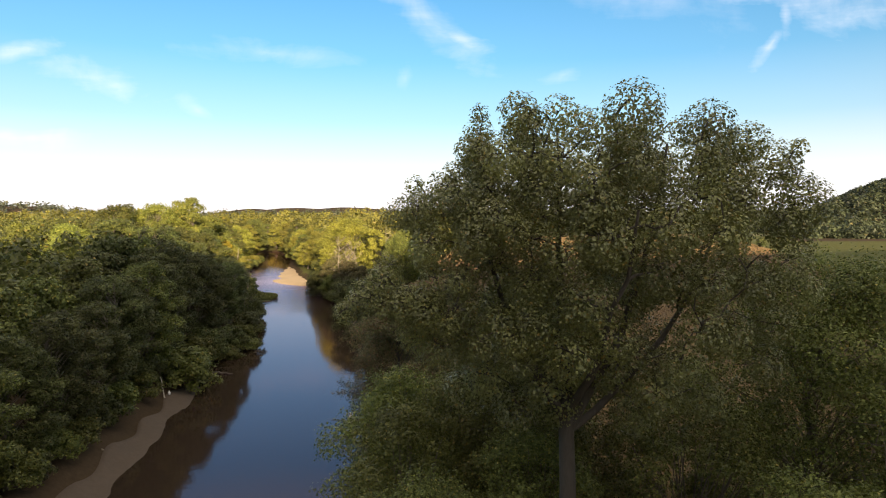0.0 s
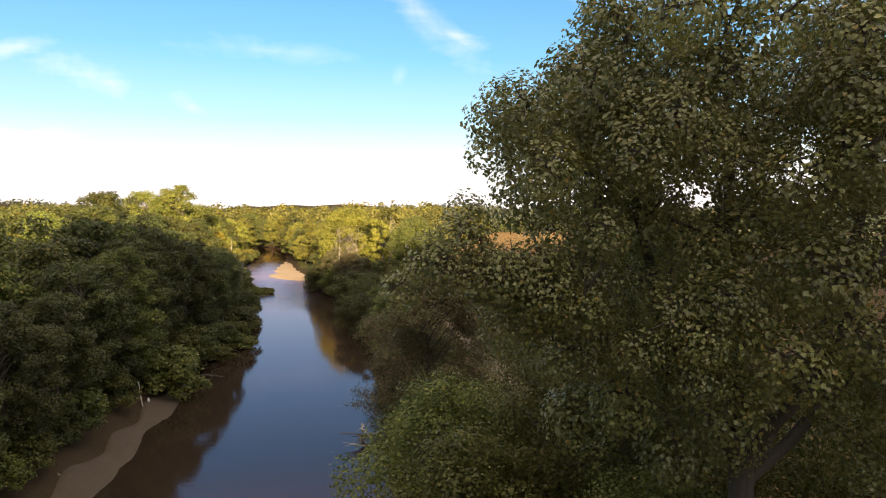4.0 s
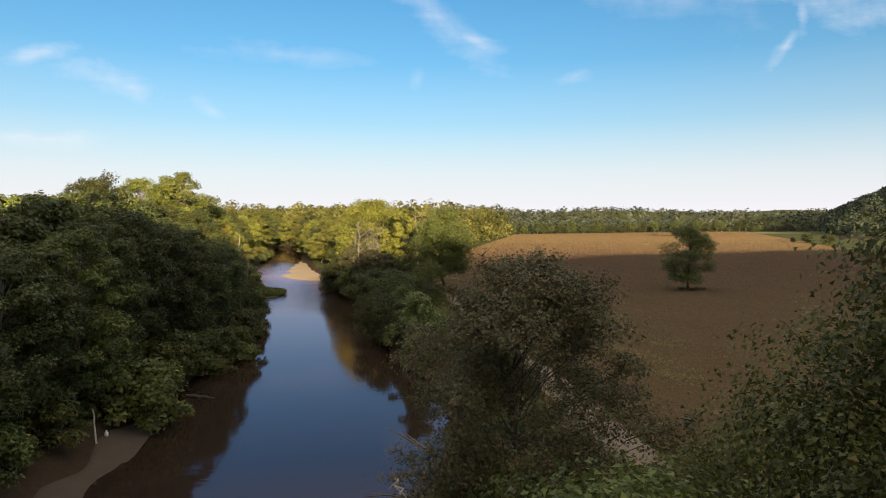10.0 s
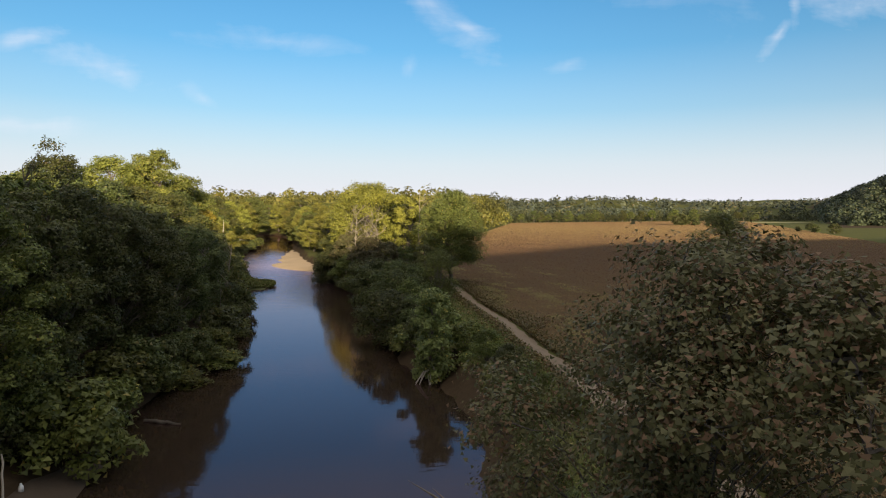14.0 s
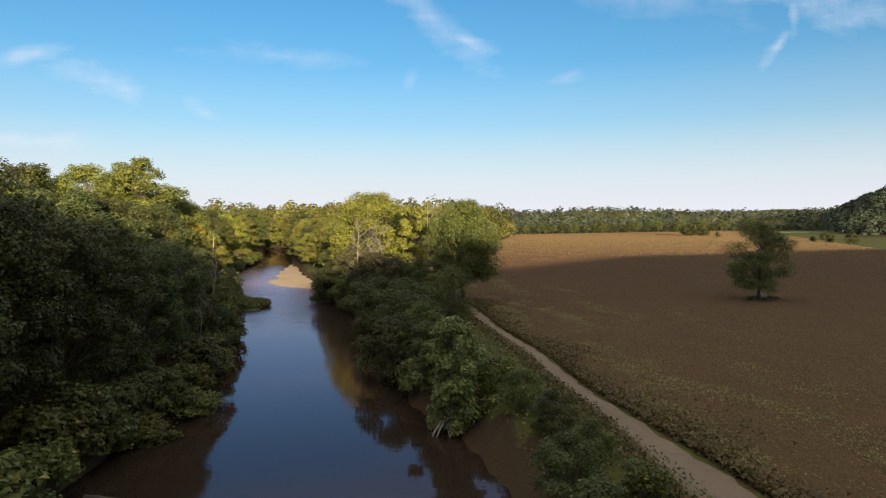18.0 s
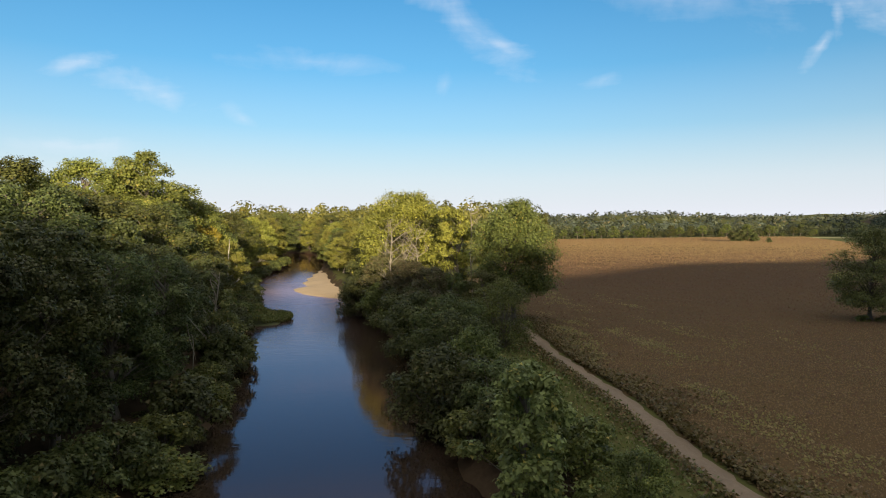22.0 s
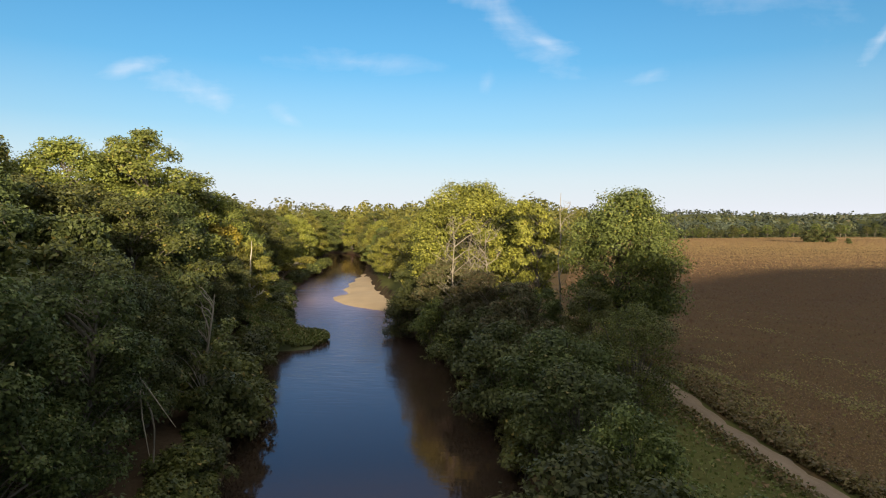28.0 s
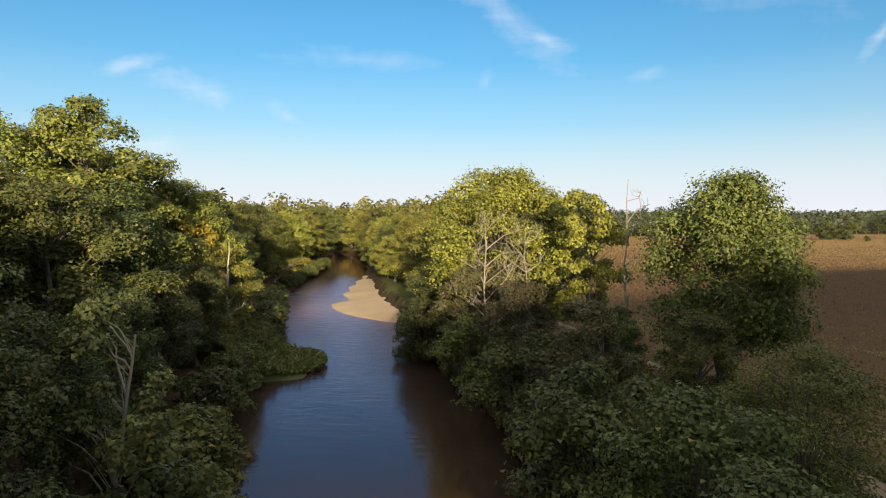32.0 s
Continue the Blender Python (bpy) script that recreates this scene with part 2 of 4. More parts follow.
def ground_material():
    m, t = material("earth_and_grass")
    zone = t.nodes.new("ShaderNodeVertexColor")
    zone.layer_name = "zone"
    parts = t.nodes.new("ShaderNodeSeparateColor")
    t.links.new(zone.outputs[0], parts.inputs[0])
    place = t.nodes.new("ShaderNodeTexCoord").outputs["Object"]
    fine = noise_node(t, place, 3.0, 5, 0.65)
    broad = noise_node(t, place, 0.12, 4, 0.6)
    soil = mix_colour(t, fine, (0.034, 0.024, 0.015), (0.08, 0.056, 0.034))
    grass = mix_colour(t, broad, (0.04, 0.055, 0.014), (0.09, 0.1, 0.028))
    grass = mix_colour(t, math_node(t, "MULTIPLY", fine, 0.5), grass, (0.13, 0.1, 0.05))
    crop = mix_colour(t, broad, (0.082, 0.052, 0.026), (0.118, 0.074, 0.035))
    rows = t.nodes.new("ShaderNodeMapping")
    rows.inputs["Scale"].default_value = (0.25, 1.0, 1)
    rows.inputs["Rotation"].default_value = (0, 0, 0.12)
    t.links.new(place, rows.inputs[0])
    streak = noise_node(t, rows.outputs[0], 0.45, 5, 0.7)
    crop = mix_colour(t, ramp(t, streak, [(0.38, 0.0), (0.66, 0.75)]), crop, (0.075, 0.053, 0.026))
    crop = mix_colour(t, ramp(t, fine, [(0.45, 0.0), (0.7, 0.4)]), crop, (0.15, 0.1, 0.046))
    edge = math_node(t, "MULTIPLY", math_node(t, "SUBTRACT", fine, 0.5), 0.5)

    def mask(socket):
        return ramp(t, math_node(t, "ADD", socket, edge), [(0.35, 0.0), (0.65, 1.0)])
    colour = mix_colour(t, mask(parts.outputs[1]), soil, grass)
    colour = mix_colour(t, mask(parts.outputs[2]), colour, crop)
    pale = mix_colour(t, fine, (0.26, 0.23, 0.11), (0.36, 0.31, 0.17))
    colour = mix_colour(t, mask(parts.outputs[0]), colour, pale)
    body = node(t, "ShaderNodeBsdfPrincipled", Roughness=1.0)
    body.inputs["Specular IOR Level"].default_value = 0.04
    t.links.new(colour, body.inputs["Base Color"])
    finish(t, body, fine, 0.3, 0.15)
    return m


def sand_material(name, dark, light, scale):
    m, t = material(name)
    place = t.nodes.new("ShaderNodeTexCoord").outputs["Object"]
    fine = noise_node(t, place, scale, 6, 0.7)
    broad = noise_node(t, place, 0.35, 3, 0.6)
    colour = mix_colour(t, math_node(t, "ADD", math_node(t, "MULTIPLY", fine, 0.5), math_node(t, "MULTIPLY", broad, 0.5)), dark, light)
    body = node(t, "ShaderNodeBsdfPrincipled", Roughness=0.95)
    t.links.new(colour, body.inputs["Base Color"])
    finish(t, body, fine, 0.5, 0.08)
    return m


def water_material():
    m, t = material("river_water")
    place = t.nodes.new("ShaderNodeTexCoord").outputs["Object"]
    squeeze = t.nodes.new("ShaderNodeMapping")
    squeeze.inputs["Scale"].default_value = (0.55, 1.4, 1)
    t.links.new(place, squeeze.inputs[0])
    ripple = noise_node(t, squeeze.outputs[0], 1.6, 3, 0.5)
    murk = mix_colour(t, noise_node(t, place, 0.08, 3), (0.024, 0.017, 0.012), (0.033, 0.023, 0.016))
    # broken water where the current runs past the spit
    off = t.nodes.new("ShaderNodeVectorMath")
    off.operation = "DISTANCE"
    t.links.new(place, off.inputs[0])
    off.inputs[1].default_value = (-46.0, 168.0, 0)
    riffle = ramp(t, math_node(t, "DIVIDE", off.outputs["Value"], 66.0), [(0.0, 1.0), (0.45, 0.6), (1.0, 0.0)])
    swirl = noise_node(t, squeeze.outputs[0], 0.5, 4, 0.6, 1.5)
    waves_height = math_node(t, "ADD", ripple, math_node(t, "MULTIPLY", math_node(t, "MULTIPLY", riffle, swirl), 26.0))
    bump = node(t, "ShaderNodeBump", Strength=0.1, Distance=0.06)
    t.links.new(waves_height, bump.inputs["Height"])
    under = t.nodes.new("ShaderNodeBsdfDiffuse")
    t.links.new(murk, under.inputs["Color"])
    mirror = node(t, "ShaderNodeBsdfGlossy", Roughness=0.09)
    mirror.inputs["Color"].default_value = (1.0, 0.74, 0.84, 1)
    t.links.new(math_node(t, "ADD", math_node(t, "MULTIPLY", riffle, 0.3), 0.05), mirror.inputs["Roughness"])
    edge = node(t, "ShaderNodeFresnel", IOR=1.46)
    for n in (mirror, edge):
        t.links.new(bump.outputs[0], n.inputs["Normal"])
    both = t.nodes.new("ShaderNodeMixShader")
    t.links.new(edge.outputs[0], both.inputs[0])
    t.links.new(under.outputs[0], both.inputs[1])
    t.links.new(mirror.outputs[0], both.inputs[2])
    finish(t, both)
    return m


earth = ground_material()
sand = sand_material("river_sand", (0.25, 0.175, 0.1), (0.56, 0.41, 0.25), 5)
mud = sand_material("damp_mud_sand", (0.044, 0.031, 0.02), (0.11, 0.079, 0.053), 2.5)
track_dirt = sand_material("track_dirt", (0.075, 0.052, 0.033), (0.26, 0.19, 0.125), 3.2)
turf = sand_material("short_turf", (0.045, 0.055, 0.018), (0.1, 0.11, 0.04), 3)
water_mat = water_material()

# ---- plan of the valley ----
LEFT = np.array([(-16, -140), (-19, 0), (-21, 36), (-22.4, 45), (-23.2, 52), (-24.6, 60), (-27.8, 71), (-26.6, 78), (-25.8, 82), (-29.2, 97), (-33.6, 107), (-37.5, 120), (-41, 131), (-45, 146), (-54, 168), (-59, 186), (-64, 205), (-69, 232), (-76, 262), (-98, 320), (-190, 430)], float)
RIGHT = np.array([(0, -140), (-2, 0), (-3.8, 30), (-5.6, 47), (-5.8, 56), (-5.2, 66), (-6.4, 73), (-7.8, 77), (-11, 83), (-14.2, 99), (-16.7, 111), (-19.3, 118), (-23.7, 131), (-30, 145), (-34, 157), (-41, 175), (-47, 195), (-53, 216), (-59, 240), (-66, 270), (-84, 320), (-174, 430)], float)
TRACK = np.array([(12, -20), (7.5, 30), (4.6, 50), (3.4, 58), (2.1, 67), (1.3, 73), (-0.4, 82), (-1.0, 88), (-3.6, 102), (-4.9, 111), (-6.0, 118), (-8.5, 128), (-13, 142), (-21, 165), (-34, 200)], float)


def shade_edge(x):
    """How far up the valley the ridge's evening shadow reaches."""
    return np.interp(x, [-90, -74, -62, -52, -36, -14, -4], [178, 176, 168, 162, 163, 172, 177]) + 50 * np.clip((x + 4) / 46, 0, 1) ** 0.8 + 0.48 * np.clip(x - 42, 0, 3000)


def along(line, y):
    return (np.interp(y - 2.5, line[:, 1], line[:, 0]) + 2 * np.interp(y, line[:, 1], line[:, 0]) + np.interp(y + 2.5, line[:, 1], line[:, 0])) / 4


def smooth(v):
    v = np.clip(v, 0, 1)
    return v * v * (3 - 2 * v)


def waves(x, y, k, seed=0.0):
    """Cheap smooth unevenness between about -1 and 1."""
    return (np.sin(x * k + seed + 1.7 * np.sin(y * k * 0.61 + seed * 2)) + np.sin(y * k * 0.83 - seed + 1.3 * np.sin(x * k * 0.71 + seed)) + 0.5 * np.sin((x + y) * k * 1.9 + seed)) / 2.5


def bank_gap(x, y):
    """Metres from the water's edge: positive on land; and whether on the right bank."""
    wob = 0.45 * waves(x, y, 0.55) + 0.3 * waves(x, y, 1.3, 2)
    dl, dr = along(LEFT, y) - x + wob, x - along(RIGHT, y) + wob
    return np.maximum(dl, dr), dr > dl


def height(x, y):
    x, y = np.asarray(x, float), np.asarray(y, float)
    gap, right = bank_gap(x, y)
    beach = np.exp(-((y - 50) / 15) ** 2) * ~right
    land = 2.0 * smooth(gap / (2.4 + 2.6 * beach)) + 0.12 * waves(x, y, 0.35, 1) * smooth(gap / 5)
    z = np.where(gap > 0, land, -0.1 - 1.2 * smooth(-gap / 3))
    # the wooded bluff far off to the right, the low hills on the horizon, the ridge that shades the valley
    rise = np.clip(x - 0.553 * y, 0, 5000)
    z = z + 125 * (1 - np.exp(-0.56 * rise / 125)) * smooth((y - 480) / 160) * smooth((1350 - y) / 300) * (1 + 0.07 * waves(x, y, 0.012) + 0.03 * waves(x, y, 0.04, 2))
    far = np.hypot(x, y)
    z = z + (31 + 8 * np.exp(-((x / np.maximum(np.abs(y), 50) + 0.24) / 0.2) ** 2) + 20 * waves(x, y, 0.0042, 3) + 13 * waves(x, y, 0.011, 1)) * smooth((far - 1250) / 900) * smooth((y + 200) / 500)
    crest = shade_edge(x - 294 * math.tan(radians(SUN_TRAVEL))) - 294
    z = z + (49.8 + 1.5 * waves(x, y, 0.03, 5)) * smooth((crest + 70 - y) / 70)
    return z


def half_track(y):
    """Half the width of bare dirt, widest where vehicles turn."""
    return 0.72 + 0.75 * np.exp(-((y - 59) / 12) ** 4)


def zones(x, y):
    gap, right = bank_gap(x, y)
    off = x - along(TRACK, y)
    crop = (off > 0.1 + half_track(y)) & right & (x < 152 + 0.36 * (y - 280)) & (y < 505 + 0.62 * np.clip(x - 30, 0, 260)) & (y < 640)
    crop &= x > -14 + 0.17 * (y - 180)
    grass = right & ~crop & (gap > 2.0) & ~((x > 0.56 * y) & (y > 420))
    mown = right & (np.abs(y - 590 - 0.1 * (x - 230)) < 16) & (x > 205) & (x < 320)
    return crop.astype(float), grass.astype(float), mown.astype(float)


# ---- mesh helpers ----
def mesh_from(name, verts, faces, mat, soft=False, tone=None):
    """verts: n x 3; faces: m x 3 or m x 4 array."""
    verts, faces = np.asarray(verts, np.float32), np.asarray(faces, np.int32)
    me = bpy.data.meshes.new(name)
    k = faces.shape[1]
    me.vertices.add(len(verts))
    me.vertices.foreach_set("co", verts.ravel())
    me.loops.add(faces.size)
    me.loops.foreach_set("vertex_index", faces.ravel())
    me.polygons.add(len(faces))
    me.polygons.foreach_set("loop_start", np.arange(0, faces.size, k, dtype=np.int32))
    me.polygons.foreach_set("use_smooth", np.full(len(faces), soft))
    me.update(calc_edges=True)
    me.validate()
    me.materials.append(mat)
    if tone is not None:
        me.attributes.new("tone", "FLOAT", "POINT").data.foreach_set("value", np.asarray(tone, np.float32))
    return me


def part_of(parent, name, me, label=""):
    ob = new(name, me)
    ob.parent = parent
    if label:
        tagged(ob, label)
    return ob


def tube(points, radii, sides=7):
    """A tapered, capped tube through the points, as verts and quads."""
    p, r = np.asarray(points, float), np.asarray(radii, float)
    d = np.gradient(p, axis=0)
    d /= np.linalg.norm(d, axis=1)[:, None] + 1e-9
    ref = np.array((0.3, 1.0, 0.1)) if abs(d[0, 2]) > 0.6 else np.array((0, 0, 1.0))
    u = np.cross(d, ref)
    u /= np.linalg.norm(u, axis=1)[:, None] + 1e-9
    w = np.cross(d, u)
    a = np.linspace(0, 2 * np.pi, sides, endpoint=False)
    v = (p[:, None] + r[:, None, None] * (np.cos(a)[None, :, None] * u[:, None] + np.sin(a)[None, :, None] * w[:, None])).reshape(-1, 3)
    f = []
    for i in range(len(p) - 1):
        for j in range(sides):
            k = (j + 1) % sides
            f.append((i * sides + j, i * sides + k, (i + 1) * sides + k, (i + 1) * sides + j))
    return v, np.array(f)


def merge(pieces):
    vs, fs, n = [], [], 0
    for v, f in pieces:
        vs.append(v)
        fs.append(np.asarray(f) + n)
        n += len(v)
    return np.concatenate(vs), np.concatenate(fs)


def leaves(rng, pos, out, size, heart=None, droop=0.35, stray=0.55):
    """Folded leaf blades at pos, facing about along out. Returns verts and triangles."""
    n = len(pos)
    nrm = out * 0.8 + rng.normal(0, stray, (n, 3)) + np.array((0, 0, 0.35))
    nrm /= np.linalg.norm(nrm, axis=1)[:, None]
    tip = rng.normal(0, 1, (n, 3)) + out * 0.6 - np.array((0, 0, droop * 2))
    tip -= nrm * (tip * nrm).sum(1)[:, None]
    tip /= np.linalg.norm(tip, axis=1)[:, None] + 1e-9
    side = np.cross(nrm, tip)
    s = (size * rng.uniform(0.65, 1.3, n))[:, None]
    fold = nrm * s * rng.uniform(0.02, 0.22, (n, 1))
    if heart is None:
        v = np.stack([pos + (side * 0.45 + tip * 0.3) * s, pos + tip * s, pos + (-side * 0.45 + tip * 0.1) * s + fold], 1).reshape(-1, 3)
        base = np.array([(0, 1, 2)])
        k = 3
    elif heart:
        v = np.stack([pos, pos + (side * 0.5 + tip * 0.12) * s + fold, pos + (side * 0.42 + tip * 0.55) * s + fold, pos + tip * s,
                      pos + (-side * 0.42 + tip * 0.55) * s + fold, pos + (-side * 0.5 + tip * 0.12) * s + fold], 1).reshape(-1, 3)
        base = np.array([(0, 1, 2), (0, 2, 3), (0, 3, 4), (0, 4, 5)])
        k = 6
    else:
        v = np.stack([pos, pos + (side * 0.46 + tip * 0.34) * s + fold, pos + tip * s, pos + (-side * 0.46 + tip * 0.34) * s + fold], 1).reshape(-1, 3)
        base = np.array([(0, 1, 2), (0, 2, 3)])
        k = 4
    f = (np.arange(n)[:, None, None] * k + base[None]).reshape(-1, 3)
    return v, f


def ball(rng, n):
    d = rng.normal(0, 1, (n, 3))
    return d / (np.linalg.norm(d, axis=1)[:, None] + 1e-9)


def boughs_of(rng, n, tall, low, radius, shape, lump):
    """Centres and radii of leafy boughs that fill a crown from low to tall."""
    c, r = [], []
    turn = rng.uniform(0, 6.28, 4)
    while len(c) < n:
        h = rng.uniform(0, 1)
        a = rng.uniform(0, 6.28)
        wide = (math.sin(math.pi * min(1, 0.1 + 0.86 * h ** shape)) ** 0.62)
        wide *= 1 + lump * (math.sin(2 * a + turn[0] + 3 * h) + 0.7 * math.sin(3 * a + turn[1] - 4 * h) + 0.5 * math.sin(5 * a + turn[2] + 6 * h)) / 2
        q = radius * wide * math.sqrt(rng.uniform(0.12, 1))
        size = radius * rng.uniform(0.16, 0.3)
        z = low + (tall - size * 0.75 - low) * h
        c.append((q * math.cos(a), q * math.sin(a), z))
        r.append(size)
    return np.array(c), np.array(r)


def crown_leaves(rng, c, r, count, size, heart=None, inner=0.45, spray=0.2):
    share = r ** 2 / (r ** 2).sum()
    pick = rng.choice(len(c), count, p=share)
    d = ball(rng, count)
    d[:, 2] = np.where(d[:, 2] < -0.6, -d[:, 2] * 0.7, d[:, 2])
    rad = r[pick] * (inner + (1.05 - inner) * rng.uniform(0, 1, count) ** 0.5) * (1 + 0.22 * np.sin(d[:, 0] * 7 + pick) * np.sin(d[:, 1] * 6 + pick * 2))
    # some leaves gather along sprays that stand out from the bough
    sprays = ball(rng, 7 * len(c)).reshape(len(c), 7, 3)
    sprays[:, :, 2] = np.abs(sprays[:, :, 2]) * 0.9 - 0.15
    out = rng.uniform(0, 1, count) < spray
    chosen = sprays[pick, rng.integers(0, 7, count)] + rng.normal(0, 0.1, (count, 3))
    d = np.where(out[:, None], chosen, d)
    rad = np.where(out, r[pick] * rng.uniform(0.7, 1.5, count), rad)
    pos = c[pick] + d * rad[:, None] * np.array((1, 1, 0.92))
    v, f = leaves(rng, pos, d, size, heart, 0.35, 0.42)
    own = rng.normal(0, 0.16, len(c)).clip(-0.35, 0.4)
    return v, f, np.repeat(own[pick], len(v) // count)


def crown_mesh(rng, c, r, count, size, leaf, heart=None, inner=0.45, spray=0.2):
    v, f, tone = crown_leaves(rng, c, r, count, size, heart, inner, spray)
    return mesh_from("crown", v, f, leaf, False, tone)


def tree_kind(name, seed, tall, low, radius, boughs, count, size, leaf, wood, trunk_r, shape=0.8, lump=0.22, heart=None, lean=(0, 0), limbs=6, inner=0.45, puff=0.86, spray=0.24):
    """A tree at the origin: trunk, main limbs, branches and a leafy crown, parented to an Empty."""
    rng = np.random.default_rng(seed)
    root = new(name)
    root.empty_display_size = 0.3
    c, r = boughs_of(rng, boughs, tall, low, radius, shape, lump)
    r = r * puff
    c[:, 0] += lean[0] * c[:, 2] / tall
    c[:, 1] += lean[1] * c[:, 2] / tall
    n = 9
    hs = np.linspace(-0.25, tall * 0.86, n)
    bend = np.cumsum(rng.normal(0, 0.1 + 0.012 * tall, (n, 2)), 0)
    bend -= bend[0]
    spine = np.stack([bend[:, 0] + lean[0] * hs / tall, bend[:, 1] + lean[1] * hs / tall, hs], 1)
    rad = trunk_r * (1 - np.linspace(0, 1, n)) ** 0.8 + 0.03
    rad[0] *= 1.6
    part_of(root, "trunk", mesh_from("trunk", *tube(spine, rad, 9), wood, True))
    order = np.argsort(-r)
    small = []
    for i, k in enumerate(order):
        end = c[k]
        start_z = max(tall * 0.16, end[2] - np.hypot(*(end[:2] - spine[4, :2])) * rng.uniform(0.7, 1.2) - 0.4)
        start_z = min(start_z, tall * 0.8)
        s = np.array([np.interp(start_z, hs, spine[:, j]) for j in range(3)])
        g = np.linspace(0, 1, 6)[:, None]
        way = s + (end - s) * g + np.sin(g * np.pi) * np.array((0, 0, 0.1)) * np.linalg.norm(end - s) + rng.normal(0, 0.06, (6, 3)) * g * 2
        if i < limbs:
            part_of(root, "limb", mesh_from("limb", *tube(way, np.linspace(trunk_r * 0.45, 0.03, 6), 6), wood, True))
        else:
            small.append(tube(way[::2] if len(small) % 2 else way[[0, 2, 5]], np.linspace(trunk_r * 0.22, 0.012, 3), 3))
    for k in range(len(c)):
        for j in range(3):
            e = c[k] + ball(rng, 1)[0] * r[k] * 0.95
            small.append(tube([c[k], (c[k] + e) / 2 + rng.normal(0, 0.05, 3), e], [0.022 + 0.004 * tall / 10, 0.014, 0.005], 3))
    tagged(part_of(root, "branchwork", mesh_from("branchwork", *merge(small), wood)), kind="stuff")
    if count:
        part_of(root, "crown", crown_mesh(rng, c, r, count, size, leaf, heart, inner, spray))
    return root


def bush_kind(name, seed, tall, radius, boughs, count, size, leaf, wood):
    """A shrub at the origin: several stems and a low leafy crown."""
    rng = np.random.default_rng(seed)
    root = new(name)
    c, r = boughs_of(rng, boughs, tall, tall * 0.12, radius, 0.62, 0.25)
    r *= 1.15
    for i in range(4):
        e = c[i]
        part_of(root, "stem", mesh_from("stem", *tube([(0.1 * i - 0.15, 0.08 * (i % 2), -0.2), e * 0.5 + np.array((0.1, 0.1, 0.2)), e], [0.07, 0.05, 0.02], 6), wood, True))
    twigs = []
    for k in range(len(c)):
        s = np.array((rng.uniform(-.2, .2), rng.uniform(-.2, .2), 0.1))
        twigs.append(tube([s, (s + c[k]) / 2 + rng.normal(0, 0.15, 3), c[k]], [0.035, 0.022, 0.008], 4))
    tagged(part_of(root, "branchwork", mesh_from("branchwork", *merge(twigs), wood)), kind="stuff")
    part_of(root, "crown", crown_mesh(rng, c, r, count, size, leaf))
    return root


planted = set()


def top_of(kind):
    return max(max(v[2] for v in o.bound_box) for o in kind.children)


def plant(kind, x, y, top,  turn=0.0, wide=1.0, label="", category="", group="", sink=0.0):
    """Stands one of a kind on the ground at x, y, grown to top metres above the river; the first use places the original itself."""
    z = max(float(height(x, y)), -0.2) - sink
    scale = (top - z) / top_of(kind)
    m = pose(x, y, z, 0, 0, turn) @ Matrix.Diagonal((scale * wide, scale * wide, scale, 1))
    if kind.name in planted:
        ob = copy_thing(kind, m @ Matrix.Diagonal((1 / kind.scale[0], 1 / kind.scale[1], 1 / kind.scale[2], 1)))
    else:
        planted.add(kind.name)
        ob = kind
        ob.matrix_basis = m
    return tagged(ob, label, category, group)


# ---- ground, water, sandbars, track ----
def spaced(*bands):
    return np.concatenate([np.arange(a, b, s) for a, b, s in bands])


gx = spaced((-4600, -1000, 150), (-1000, -300, 25), (-300, -90, 6), (-90, -50, 1.6), (-50, 20, 1.2), (20, 170, 3.5), (170, 420, 8), (420, 1100, 20), (1100, 4700, 150))
gy = spaced((-900, -120, 30), (-120, -10, 6), (-10, 250, 1.4), (250, 420, 4), (420, 700, 7), (700, 1300, 20), (1300, 2600, 60), (2600, 4700, 150))
mx, my = np.meshgrid(gx, gy)
gv = np.stack([mx, my, height(mx, my)], -1).reshape(-1, 3)
nx, ny = len(gx), len(gy)
idx = np.arange(nx * ny).reshape(ny, nx)
gf = np.stack([idx[:-1, :-1], idx[:-1, 1:], idx[1:, 1:], idx[1:, :-1]], -1).reshape(-1, 4)
ground_me = mesh_from("ground", gv, gf, earth, True)
crop_z, grass_z, mown_z = zones(gv[:, 0], gv[:, 1])
zone = ground_me.color_attributes.new("zone", "FLOAT_COLOR", "POINT")
zone.data.foreach_set("color", np.stack([mown_z, grass_z, crop_z, np.ones(len(gv))], 1).astype(np.float32).ravel())
ground = tagged(new("ground", ground_me), "valley floor of dry brown crop, grass and shaded forest soil", "ground", kind="structure")

wy = np.arange(-140, 425, 4.0)
wv = np.concatenate([np.stack([along(LEFT, wy) - 6, wy, 0 * wy], 1), np.stack([along(RIGHT, wy) + 6, wy, 0 * wy], 1)])
k = np.arange(len(wy) - 1)
river = new("water", mesh_from("water", wv, np.stack([k, k + len(wy), k + len(wy) + 1, k + 1], 1), water_mat, True))
tagged(river, "still dark river water with bluish sky reflections", "river", kind="structure")


